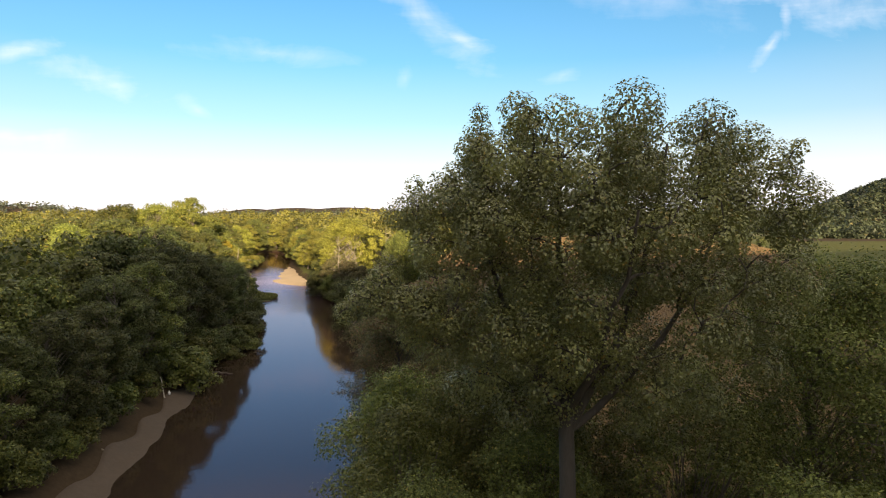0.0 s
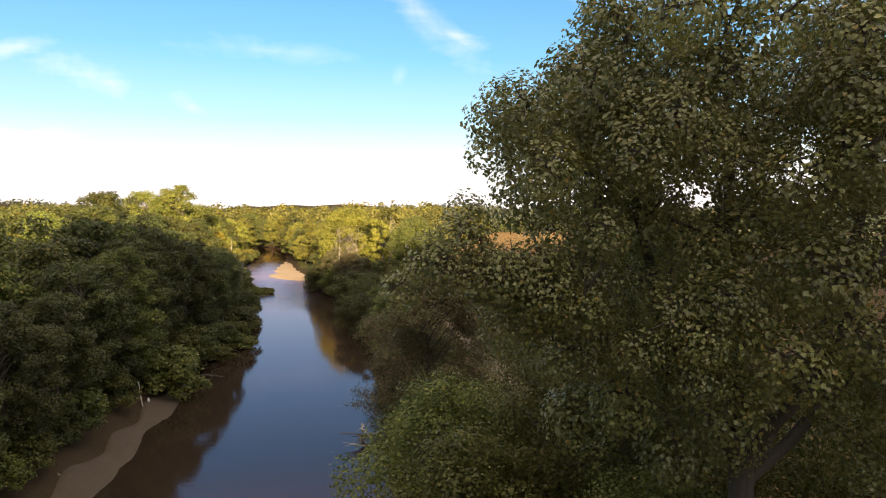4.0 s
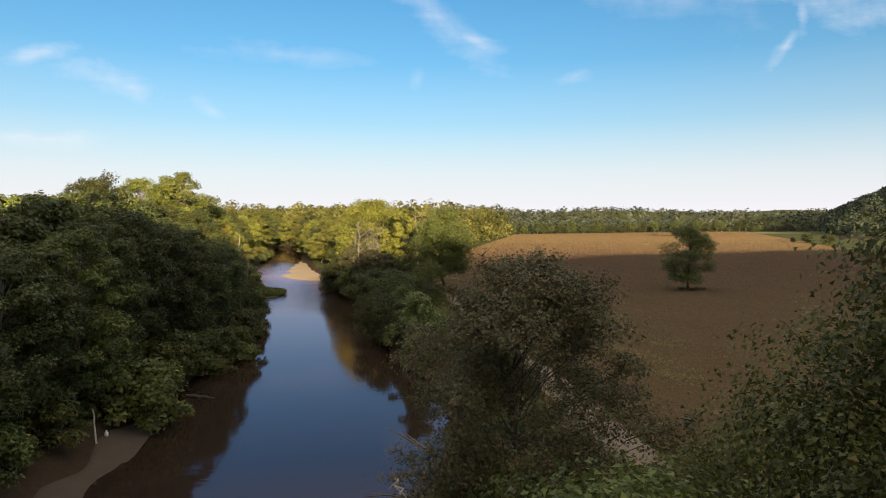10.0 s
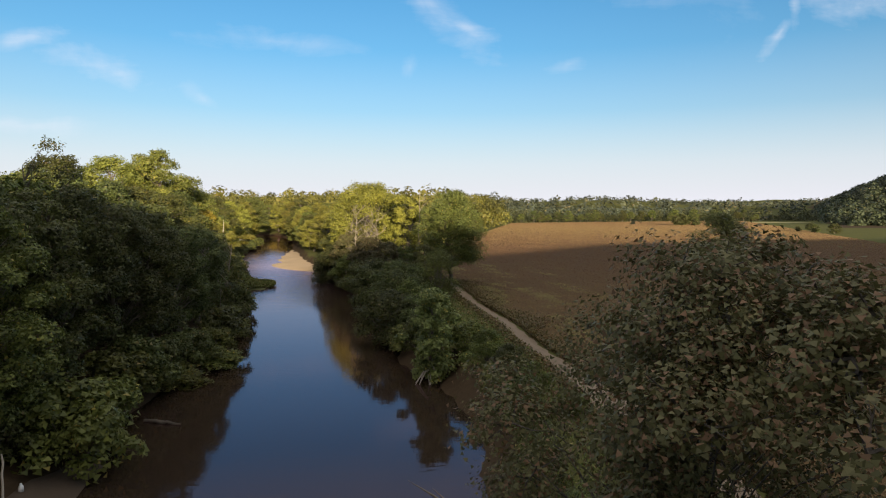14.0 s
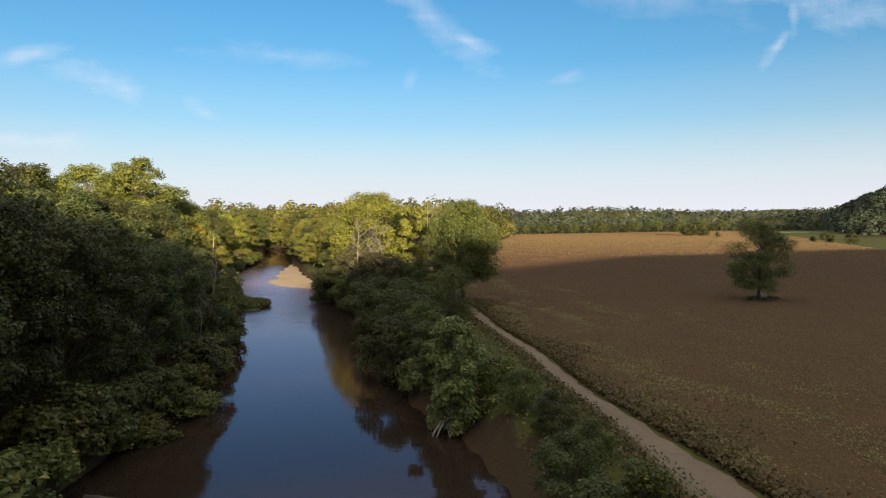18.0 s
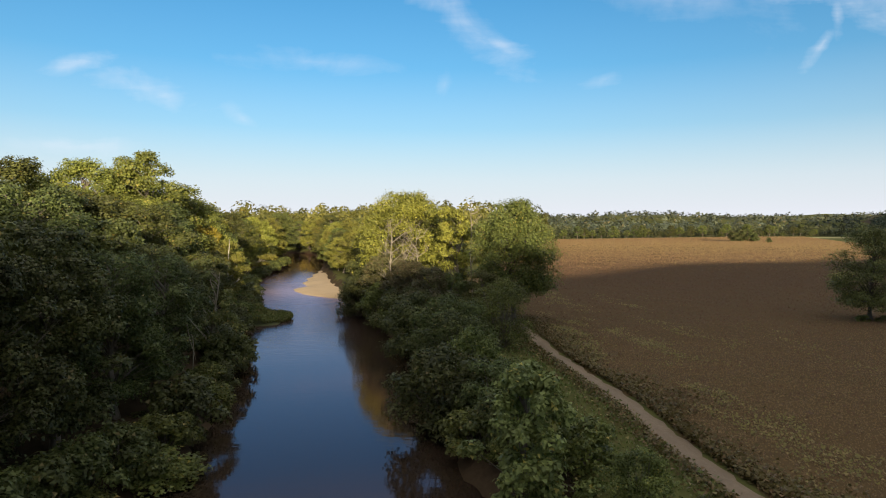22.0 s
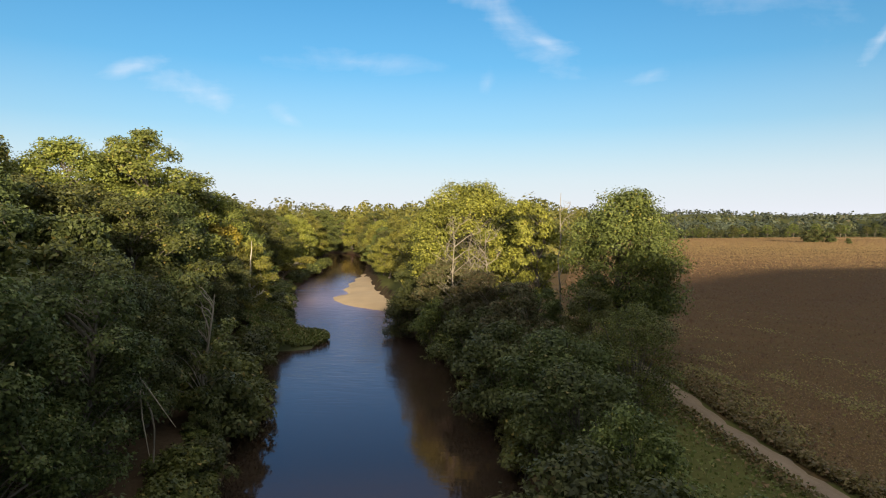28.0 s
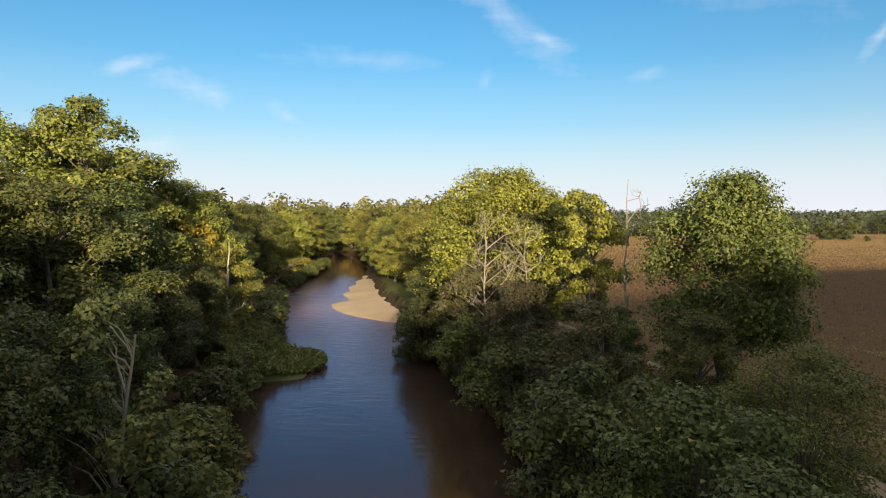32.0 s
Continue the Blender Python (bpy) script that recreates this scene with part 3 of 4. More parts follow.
def mound(name, cx, cy, long, wide, rise, turn, mat, label, category, seed=0, res=48, point=1.0):
    """A low hump with an uneven rim, its edge under the water or soil."""
    a = np.linspace(0, 2 * np.pi, res, endpoint=False)
    rim = 1 + 0.1 * np.sin(3 * a + seed) + 0.07 * np.sin(5 * a + 2 * seed) + 0.03 * np.sin(11 * a + seed)
    rows = np.linspace(0.0, 1.0, 13)[1:]
    v = [(0, 0, rise)]
    for q in rows:
        ex, ey = np.cos(a) * rim * q * wide, np.sin(a) * rim * q * long
        z = rise * (1 - q ** 2.2) - 0.35 * q ** 6 + 0.06 * rise * np.sin(ex * 1.3 + seed) * np.sin(ey * 0.9) * (1 - q)
        v += list(zip(ex, ey, z))
    f = [(0, 1 + j, 1 + (j + 1) % res, 1 + (j + 1) % res) for j in range(res)]
    for i in range(len(rows) - 1):
        for j in range(res):
            b = 1 + i * res
            f.append((b + j, b + res + j, b + res + (j + 1) % res, b + (j + 1) % res))
    bm = bmesh.new()
    vs = [bm.verts.new(p) for p in v]
    for q in f:
        bm.faces.new([vs[i] for i in dict.fromkeys(q)])
    for face in bm.faces:
        face.smooth = True
    me = bpy.data.meshes.new(name)
    bm.to_mesh(me)
    bm.free()
    me.materials.append(mat)
    ob = new(name, me)
    ob.matrix_basis = pose(cx, cy, 0, 0, 0, turn)
    return tagged(ob, label, category, kind="structure")


# sunlit bar along the inner bend, a tongue of sand out from the right bank
sy = np.arange(156.5, 228, 0.9)
reach = np.interp(sy, [156.5, 159, 162, 165, 169, 173, 178, 187, 200, 214, 228], [0, 2.2, 4.6, 6.6, 8.2, 7.4, 5.0, 5.2, 3.6, 1.8, 0]) + 0.4 * np.sin(sy * 0.55) + 0.12 * np.sin(sy * 2.3)
sc = np.linspace(0, 1, 16)
edge_x = along(RIGHT, sy)
sx = (edge_x + 3.2)[:, None] - sc[None] * (reach + 3.2)[:, None]
syy = np.repeat(sy[:, None], 16, 1)
hump = np.clip(1 - sc[None], 0, 1) ** 0.6 * np.clip(reach / 4, 0, 1)[:, None] ** 0.6
sz = -0.12 + 1.05 * hump + 0.05 * waves(sx, syy, 1.1, 3) * hump
sz[:, 0] -= 1.0
si = np.arange(len(sy) * 16).reshape(-1, 16)
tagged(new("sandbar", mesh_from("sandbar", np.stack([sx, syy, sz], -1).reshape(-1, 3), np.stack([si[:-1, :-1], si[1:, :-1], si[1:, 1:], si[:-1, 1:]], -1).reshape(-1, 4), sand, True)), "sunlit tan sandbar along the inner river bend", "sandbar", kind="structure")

mound("river_spit", -41.4, 133.6, 6.4, 5.9, 0.6, 64, turf, "low grassy spit reaching into the river", "river spit", 2)
mound("river_spit", -40.6, 127.6, 2.6, 2.0, 0.35, 40, turf, "low grassy spit reaching into the river", "river spit", 5)

# sandy beach along the left bank
by = np.arange(14, 68, 0.8)
bc = np.linspace(0, 1, 8)
bwide = 1.8 * smooth((68 - by) / 10) + 0.3 * np.sin(by * 0.9)
bx = along(LEFT, by)[:, None] + 0.9 - bc[None] * (bwide[:, None] + 0.9)
byy = np.repeat(by[:, None], 8, 1)
bz = np.maximum(height(bx, byy), -0.3) + 0.16 - 0.5 * (bc[None] > 0.95)
bi = np.arange(len(by) * 8).reshape(-1, 8)
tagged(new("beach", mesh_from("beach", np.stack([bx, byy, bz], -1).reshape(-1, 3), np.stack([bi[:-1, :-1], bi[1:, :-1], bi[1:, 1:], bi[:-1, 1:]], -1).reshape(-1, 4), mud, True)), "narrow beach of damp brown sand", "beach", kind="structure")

ty = np.arange(-20, 200, 0.7)
tc = along(TRACK, ty) - 0.3
cross = np.linspace(-1, 1, 9)
tw = half_track(ty) + 0.1 * np.sin(ty * 0.7) + 0.13 * np.sin(ty * 1.9 + 1) + 0.08 * np.sin(ty * 4.3)
tx = tc[:, None] + cross[None] * tw[:, None]
tyy = np.repeat(ty[:, None], 9, 1)
rut = 0.07 - 0.05 * np.exp(-((np.abs(cross) - 0.5) / 0.18) ** 2) - 0.14 * (np.abs(cross) > 0.95)
tv = np.stack([tx, tyy, height(tx, tyy) + rut[None] + 0.01 * np.sin(tx * 5 + tyy * 3)], -1).reshape(-1, 3)
ti = np.arange(len(ty) * 9).reshape(-1, 9)
tf = np.stack([ti[:-1, :-1], ti[:-1, 1:], ti[1:, 1:], ti[1:, :-1]], -1).reshape(-1, 4)
tagged(new("dirt_track", mesh_from("dirt_track", tv, tf, track_dirt, True)), "narrow bare dirt farm track beside the field", "track", kind="structure")

# ---- woods too far or too dense to count ----
def woods(name, label, xs, ys, tops, radii, cards, size, seed, mat=leaf_sunlit_far, contrast=0.28):
    """Crowns of several leafy lobes each, joined: every crown has a tone of its own."""
    rng = np.random.default_rng(seed)
    n, lobes = len(xs), 7
    base = height(xs, ys)
    who = np.repeat(np.arange(n), cards)
    # one lobe on top, the others round it and lower
    turn = rng.uniform(0, 6.28, n)[:, None] + np.arange(lobes)[None] * 2.4
    out = np.where(np.arange(lobes) == 0, 0.1, 0.5 + 0.25 * rng.uniform(0, 1, (n, lobes)))
    drop = np.where(np.arange(lobes) == 0, 0.0, 0.25 + 0.9 * rng.uniform(0, 1, (n, lobes)) + 0.12 * np.arange(lobes))
    wide = 0.38 + 0.2 * rng.uniform(0, 1, (n, lobes))
    lobe = rng.integers(0, lobes, len(who))
    d = ball(rng, len(who))
    d[:, 2] = np.abs(d[:, 2]) * 1.2 - 0.3
    q = wide[who, lobe] * radii[who] * rng.uniform(0.72, 1.04, len(who))
    cx = xs[who] + (np.cos(turn) * out)[who, lobe] * radii[who]
    cy = ys[who] + (np.sin(turn) * out)[who, lobe] * radii[who]
    cz = (base + tops)[who] - radii[who] * (0.45 + drop[who, lobe])
    pos = np.stack([cx + d[:, 0] * q, cy + d[:, 1] * q, cz + d[:, 2] * q * 1.05], 1)
    # a share of the foliage hangs lower, so that no trunk space shows
    hang = rng.uniform(0, 1, len(who)) < 0.16
    pos[hang, 2] -= rng.uniform(0.2, 1.0, hang.sum()) * np.minimum(tops[who][hang] * 0.5, 8)
    v, f = leaves(rng, pos, d, size, None, 0.2, 0.3)
    own = rng.normal(0, contrast, n).clip(-0.5, 0.6)[who] + rng.normal(0, 0.1, (n, lobes))[who, lobe]
    return tagged(new(name, mesh_from(name, v, f, mat, False, np.repeat(own, 3))), label, "woods", kind="stuff")


rng = np.random.default_rng(11)


def scatter(x0, x1, y0, y1, step, keep):
    a, b = np.meshgrid(np.arange(x0, x1, step), np.arange(y0, y1, step))
    a = a.ravel() + rng.uniform(-0.45, 0.45, a.size) * step
    b = b.ravel() + rng.uniform(-0.45, 0.45, b.size) * step
    ok = keep(a, b)
    return a[ok], b[ok]


def left_top(y):
    """Height of the left bank's canopy above the river."""
    return np.interp(y, [20, 48, 60, 70, 77, 84, 96, 112, 125, 180], [11.5, 12.3, 13.6, 15.4, 16.0, 13.6, 12.8, 12.8, 15, 15])


def front_top(y):
    """Height of the first row of trees on the left bank, lower where the bank bends."""
    return np.interp(y, [20, 48, 60, 70, 77, 84, 94, 105, 122, 130, 145, 180], [11.3, 12, 13.3, 14.6, 14.9, 12.8, 11.8, 10.4, 10.6, 12, 13, 13.5])


# behind the front rows on the left bank
a, b = scatter(-110, -20, 16, 180, 6.0, lambda x, y: (along(LEFT, y) - x > 12.5) & (along(LEFT, y) - x < 66))
woods("near_woods", "dense shaded green woods behind the river bank", a, b, 0.8 + left_top(b) - 2 + rng.uniform(-1.6, 0.6, len(a)) + 2.0 * smooth((along(LEFT, b) - a - 12) / 14) * smooth((b - 80) / 30), rng.uniform(3.2, 4.8, len(a)), 620, 0.55, 1, leaf_mid, 0.16)
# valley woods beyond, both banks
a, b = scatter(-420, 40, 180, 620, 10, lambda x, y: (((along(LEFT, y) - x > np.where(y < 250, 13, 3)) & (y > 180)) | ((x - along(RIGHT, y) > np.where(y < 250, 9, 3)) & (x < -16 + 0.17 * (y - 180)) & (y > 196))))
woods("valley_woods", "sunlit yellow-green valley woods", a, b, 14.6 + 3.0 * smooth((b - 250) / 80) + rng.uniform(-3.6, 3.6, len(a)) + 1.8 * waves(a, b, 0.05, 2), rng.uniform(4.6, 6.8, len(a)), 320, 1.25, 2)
# belt beyond the field
BELT = []
a, b = scatter(20, 420, 480, 800, 12, lambda x, y: (y > 512 + 0.62 * np.clip(x - 30, 0, 250)) & (y < 575 + 0.62 * np.clip(x - 30, 0, 250)))
woods("tree_belt", "long green belt of trees beyond the field", a, b, 8.6 + rng.uniform(-3.5, 4, len(a)), rng.uniform(4.6, 7, len(a)), 360, 1.25, 3, leaf_belt, 0.22)
for i in range(34):
    x = 24 + 8.6 * i + 2.5 * math.sin(i * 5.1)
    BELT.append((x, 509 + 0.62 * min(max(x - 30, 0), 250) + 3 * math.sin(i * 2.7), 10.5 + 2.8 * math.sin(i * 1.9) + 1.4 * math.sin(i * 4.3)))
# bluff, its shade painted by the dark leaf colour
a, b = scatter(290, 1150, 480, 1250, 10.0, lambda x, y: (x > 0.56 * y + 2) & (x < 0.56 * y + 240) & (x < 0.86 * y) & (y < 1120))
woods("bluff_woods", "green woods covering the steep bluff, coloured dark for its shade", a, b, 11 + rng.uniform(-2.5, 3.5, len(a)), rng.uniform(5.6, 8.0, len(a)), 190, 2.3, 4, leaf_shaded_bluff, 0.3)
# far woods to the hills
a, b = scatter(-1100, 420, 620, 1300, 21, lambda x, y: (x < 300 + 0.2 * (y - 700)) & ~((x > 60) & (y < 720)))
woods("far_woods", "hazy far woods on the valley floor", a, b, 11.5 + rng.uniform(-3, 3, len(a)), rng.uniform(11, 15, len(a)), 130, 4.2, 5, leaf_hazy_hill, 0.25)
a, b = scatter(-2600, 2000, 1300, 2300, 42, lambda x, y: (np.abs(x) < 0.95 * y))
woods("hill_woods", "distant wooded hills on the horizon", a, b, 13 + rng.uniform(-4, 4, len(a)), rng.uniform(20, 28, len(a)), 130, 7.5, 6, leaf_hazy_hill, 0.25)

# ---- left bank trees ----
TREE = "broad green riverside tree with a dense lumpy crown"
oak_a = tree_kind("river_tree", 21, 15.0, 2.0, 4.4, 84, 30000, 0.22, leaf_mid, bark, 0.24)
oak_b = tree_kind("river_tree", 22, 16.0, 2.2, 4.8, 90, 32000, 0.22, leaf_dark, bark, 0.28, 0.9)
oak_c = tree_kind("river_tree", 23, 14.0, 1.8, 4.2, 76, 27000, 0.21, leaf_dark, bark, 0.2, 0.7)
back_a = tree_kind("river_tree", 26, 15.0, 4.5, 4.6, 75, 9000, 0.4, leaf_mid, bark, 0.24)
back_b = tree_kind("river_tree", 27, 16.0, 5.0, 4.4, 75, 9000, 0.4, leaf_dark, bark, 0.26)
lit_a = tree_kind("river_tree", 24, 16.0, 2.0, 5.2, 84, 32000, 0.22, leaf_sunlit, bark, 0.3, 0.85)
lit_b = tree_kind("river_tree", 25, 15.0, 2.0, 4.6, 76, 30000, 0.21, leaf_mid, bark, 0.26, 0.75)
tall_a = tree_kind("river_tree", 28, 19.0, 3.0, 5.0, 110, 38000, 0.22, leaf_sunlit_tall, bark, 0.3, 0.85)
tall_b = tree_kind("river_tree", 29, 18.0, 3.0, 4.6, 100, 36000, 0.22, leaf_sunlit_tall, bark, 0.28, 0.75)
brown_a = tree_kind("river_tree", 30, 10.0, 0.6, 3.6, 74, 30000, 0.17, leaf_dull, bark_dead, 0.16, 0.8, 0.3, puff=0.8, spray=0.34)
for kind in (brown_a, oak_a, oak_b, oak_c, back_a, back_b, lit_a, lit_b, tall_a, tall_b):
    tagged(kind, TREE, "tree", "riverside trees")
bush_a = bush_kind("shrub", 31, 4.0, 2.2, 30, 4600, 0.25, leaf_dark, bark)
bush_b = bush_kind("shrub", 32, 3.4, 2.4, 28, 4600, 0.25, leaf_mid, bark)
bush_c = bush_kind("shrub", 33, 5.5, 2.8, 44, 11000, 0.19, leaf_dark, bark)
bush_d = bush_kind("shrub", 34, 6.0, 2.7, 46, 11000, 0.19, leaf_mid, bark)
bush_e = bush_kind("shrub", 35, 6.0, 2.7, 60, 26000, 0.09, leaf_fresh, bark)
bush_f = bush_kind("shrub", 36, 6.0, 2.7, 60, 26000, 0.085, leaf_mid, bark)
for kind in (bush_a, bush_b, bush_c, bush_d, bush_e, bush_f):
    tagged(kind, "dense green shrub on the river bank", "shrub", "bank shrubs")

rng = np.random.default_rng(5)
y = 24.0
while y < 178:
    # darker-leaved kinds on the shaded stretch, sun-lightened ones past y = 128
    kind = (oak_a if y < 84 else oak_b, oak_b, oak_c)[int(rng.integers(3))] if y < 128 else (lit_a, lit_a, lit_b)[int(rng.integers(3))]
    plant(kind, float(along(LEFT, y)) - 4.0 - 0.9 * math.exp(-((y - 48) / 14) ** 2) - 4.8 * float(smooth((y - 136) / 14)) - rng.uniform(-0.7, 0.7), y, float(front_top(y)) - rng.uniform(-0.2, 1.8), rng.uniform(0, 360), 1.05)
    y += rng.uniform(4.0, 5.4)
y = 26.0
while y < 178:
    kind = (back_a, back_b)[int(rng.integers(2))] if y < 128 else (lit_a, lit_b)[int(rng.integers(2))]
    plant(kind, float(along(LEFT, y)) - 9.3 - rng.uniform(-1, 1), y, float(left_top(y)) + rng.uniform(-0.6, 0.7), rng.uniform(0, 360)) if not 104 < y < 140 else None
    y += rng.uniform(5.2, 6.6)
y = 62.0
while y < 140:
    plant((bush_a, bush_b)[int(rng.integers(2))], float(along(LEFT, y)) - 0.3 - rng.uniform(0, 0.9), y, rng.uniform(2.6, 4.8), rng.uniform(0, 360), 1.1)
    y += rng.uniform(2.2, 3.3)
y = 140.0
while y < 250:
    if 179 < y < 190:
        y = 190.0
    plant((bush_a, bush_b)[int(rng.integers(2))], float(along(LEFT, y)) - 0.5 - rng.uniform(0, 0.9), y, rng.uniform(2.2, 3.8), rng.uniform(0, 360), 1.4)
    y += rng.uniform(2.2, 3.3)
y = 22.0
while y < 64:
    plant((bush_a, bush_b)[int(rng.integers(2))], float(along(LEFT, y)) - 2.9 - rng.uniform(0, 0.8), y, rng.uniform(3.0, 5.0), rng.uniform(0, 360), 1.05)
    y += rng.uniform(2.0, 3.0)
# front row of the belt beyond the field
for i, (x, y, top) in enumerate(BELT):
    plant((back_a, back_b, lit_b)[i % 3], x, y, top, x * 13, 1.35, "rounded green tree in the belt beyond the field", "tree", "belt trees")
# low rounded bushes that stand out over the water
for x, y, top in ((-26.6, 81.5, 1.9), (-28.4, 84.0, 2.3), (-31.6, 99.2, 2.2), (-30.2, 96.5, 1.8), (-27.2, 76.5, 1.7), (-33.8, 106.0, 2.4), (-36.5, 114.5, 2.2)):
    plant(bush_b, x, y, top, x * 40, 1.9, "low rounded pale green bush hanging over the water", "shrub", sink=0.1)

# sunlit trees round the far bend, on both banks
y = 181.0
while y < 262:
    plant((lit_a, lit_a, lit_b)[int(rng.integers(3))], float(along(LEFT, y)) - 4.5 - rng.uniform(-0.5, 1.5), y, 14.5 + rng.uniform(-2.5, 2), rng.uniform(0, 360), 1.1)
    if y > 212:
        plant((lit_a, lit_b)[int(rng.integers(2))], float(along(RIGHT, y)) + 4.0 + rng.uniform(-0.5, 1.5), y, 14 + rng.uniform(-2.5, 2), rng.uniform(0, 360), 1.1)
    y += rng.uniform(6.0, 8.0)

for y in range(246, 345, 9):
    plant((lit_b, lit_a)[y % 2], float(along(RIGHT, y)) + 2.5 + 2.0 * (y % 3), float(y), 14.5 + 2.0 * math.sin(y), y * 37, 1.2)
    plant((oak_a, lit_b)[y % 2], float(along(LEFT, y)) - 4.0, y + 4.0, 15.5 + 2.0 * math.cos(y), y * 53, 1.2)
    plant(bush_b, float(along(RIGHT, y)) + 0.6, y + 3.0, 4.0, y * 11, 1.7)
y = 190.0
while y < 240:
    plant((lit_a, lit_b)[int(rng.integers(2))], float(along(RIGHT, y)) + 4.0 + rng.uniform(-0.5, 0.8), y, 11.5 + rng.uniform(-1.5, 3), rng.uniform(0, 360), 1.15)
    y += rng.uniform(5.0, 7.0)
# tall group that catches the sun, with a yellow tree, a bleached snag and a tree leaning over the bend
TALL = "tall broad tree with a sunlit upper crown"
for x, y, top, kind in ((-50.5, 124, 21.6, tall_b), (-55, 120, 20.4, tall_a), (-60, 115, 20.2, lit_b), (-66, 110, 17.6, back_a), (-54.0, 130, 18.2, tall_a), (-52, 143, 16.0, lit_b), (-57, 137, 17.5, lit_a), (-46.6, 120, 15.6, oak_b), (-48, 113, 16.0, oak_a), (-56, 106, 17.4, back_b),
                        (-47, 106, 16.2, oak_a), (-43.5, 112, 15.0, lit_b), (-62, 122, 19.8, tall_b), (-45, 99, 16.2, oak_b), (-52, 98, 17.4, lit_b), (-60, 100, 16.6, tall_a), (-70, 104, 16.8, tall_b), (-50.5, 130, 17.6, lit_b), (-50.5, 136, 16.6, tall_a), (-54, 128, 19.4, tall_b)):
    plant(kind, x, y, top, x * 7, 1.22, TALL, "tree")
gold = tree_kind("yellowing_tree", 51, 10.0, 3.0, 2.3, 40, 6500, 0.3, leaf_gold, bark, 0.14)
plant(gold, -47.2, 133.0, 13.0, label="slender tree turning golden yellow among green woods", category="tree")
sapling = tree_kind("twiggy_tree", 52, 16.0, 7.0, 2.2, 70, 2600, 0.17, leaf_dark, bark, 0.16)
plant(sapling, -34.9, 75.0, 17.9, label="thin twiggy half-bare tree rising above the canopy", category="tree")
drooping = tree_kind("drooping_tree", 53, 9.0, 1.0, 2.6, 46, 9000, 0.22, leaf_great, bark_dead, 0.1)
plant(drooping, -32.6, 101.0, 10.2, label="pale grey-green drooping tree with bare top twigs", category="tree")
leaner = tree_kind("leaning_tree", 54, 7.0, 2.6, 3.2, 40, 11000, 0.24, leaf_sunlit, bark_pale, 0.22, lean=(6.0, -2.5))
plant(leaner, -61.4, 185.0, 6.7, wide=1.6, label="pale-trunked tree leaning out over the river bend", category="tree")


def dead_kind(name, seed, tall, spread, radius, wood, forks=7):
    """A leafless tree: a bent trunk with forked bare limbs."""
    rng = np.random.default_rng(seed)
    root = new(name)
    hs = np.linspace(-0.3, tall, 10)
    bend = np.cumsum(rng.normal(0, 0.12, (10, 2)), 0)
    spine = np.stack([bend[:, 0] - bend[0, 0], bend[:, 1] - bend[0, 1], hs], 1)
    part_of(root, "trunk", mesh_from("trunk", *tube(spine, np.linspace(radius, 0.02, 10), 8), wood, True))
    for i in range(forks):
        s = spine[3 + i % 6]
        a = rng.uniform(0, 6.28)
        e = s + np.array((math.cos(a) * spread, math.sin(a) * spread, rng.uniform(0.5, 1.3) * spread)) * rng.uniform(0.6, 1.1)
        e[2] = min(e[2], tall * 1.02)
        mid = (s + e) / 2 + rng.normal(0, 0.15 * spread, 3) * np.array((1, 1, 0.5))
        limb = [tube([s, mid, e], [radius * 0.5, radius * 0.3, 0.015], 6)]
        for j in range(6):
            p = mid + (e - mid) * rng.uniform(0, 0.9)
            q = p + ball(rng, 1)[0] * spread * 0.45 + np.array((0, 0, 0.25 * spread))
            limb.append(tube([p, (p + q) / 2 + rng.normal(0, 0.06 * spread, 3), q], [radius * 0.18, radius * 0.12, 0.008], 4))
        part_of(root, "limb", mesh_from("limb", *merge(limb), wood, True))
    return root


snag = dead_kind("dead_tree", 61, 13.0, 3.0, 0.12, bark_dead, 16)
plant(snag, -21.6, 129.5, 14.2, 40, label="bare pale dead tree among green crowns", category="dead tree")
plant(snag, -18.6, 131.5, 13.0, 170, 0.9, "bare pale dead tree among green crowns", "dead tree")
mast = dead_kind("dead_tree", 62, 13.0, 1.4, 0.1, bark_dead, 7)
plant(mast, -11.4, 128.0, 15.6, 10, label="tall thin bare dead tree beside the field", category="dead tree")
stump = dead_kind("dead_tree", 63, 8.0, 1.2, 0.2, bark_pale, 4)
plant(stump, -43.2, 131.6, 10.9, 80, label="white bleached dead trunk at the wood's edge", category="dead tree")

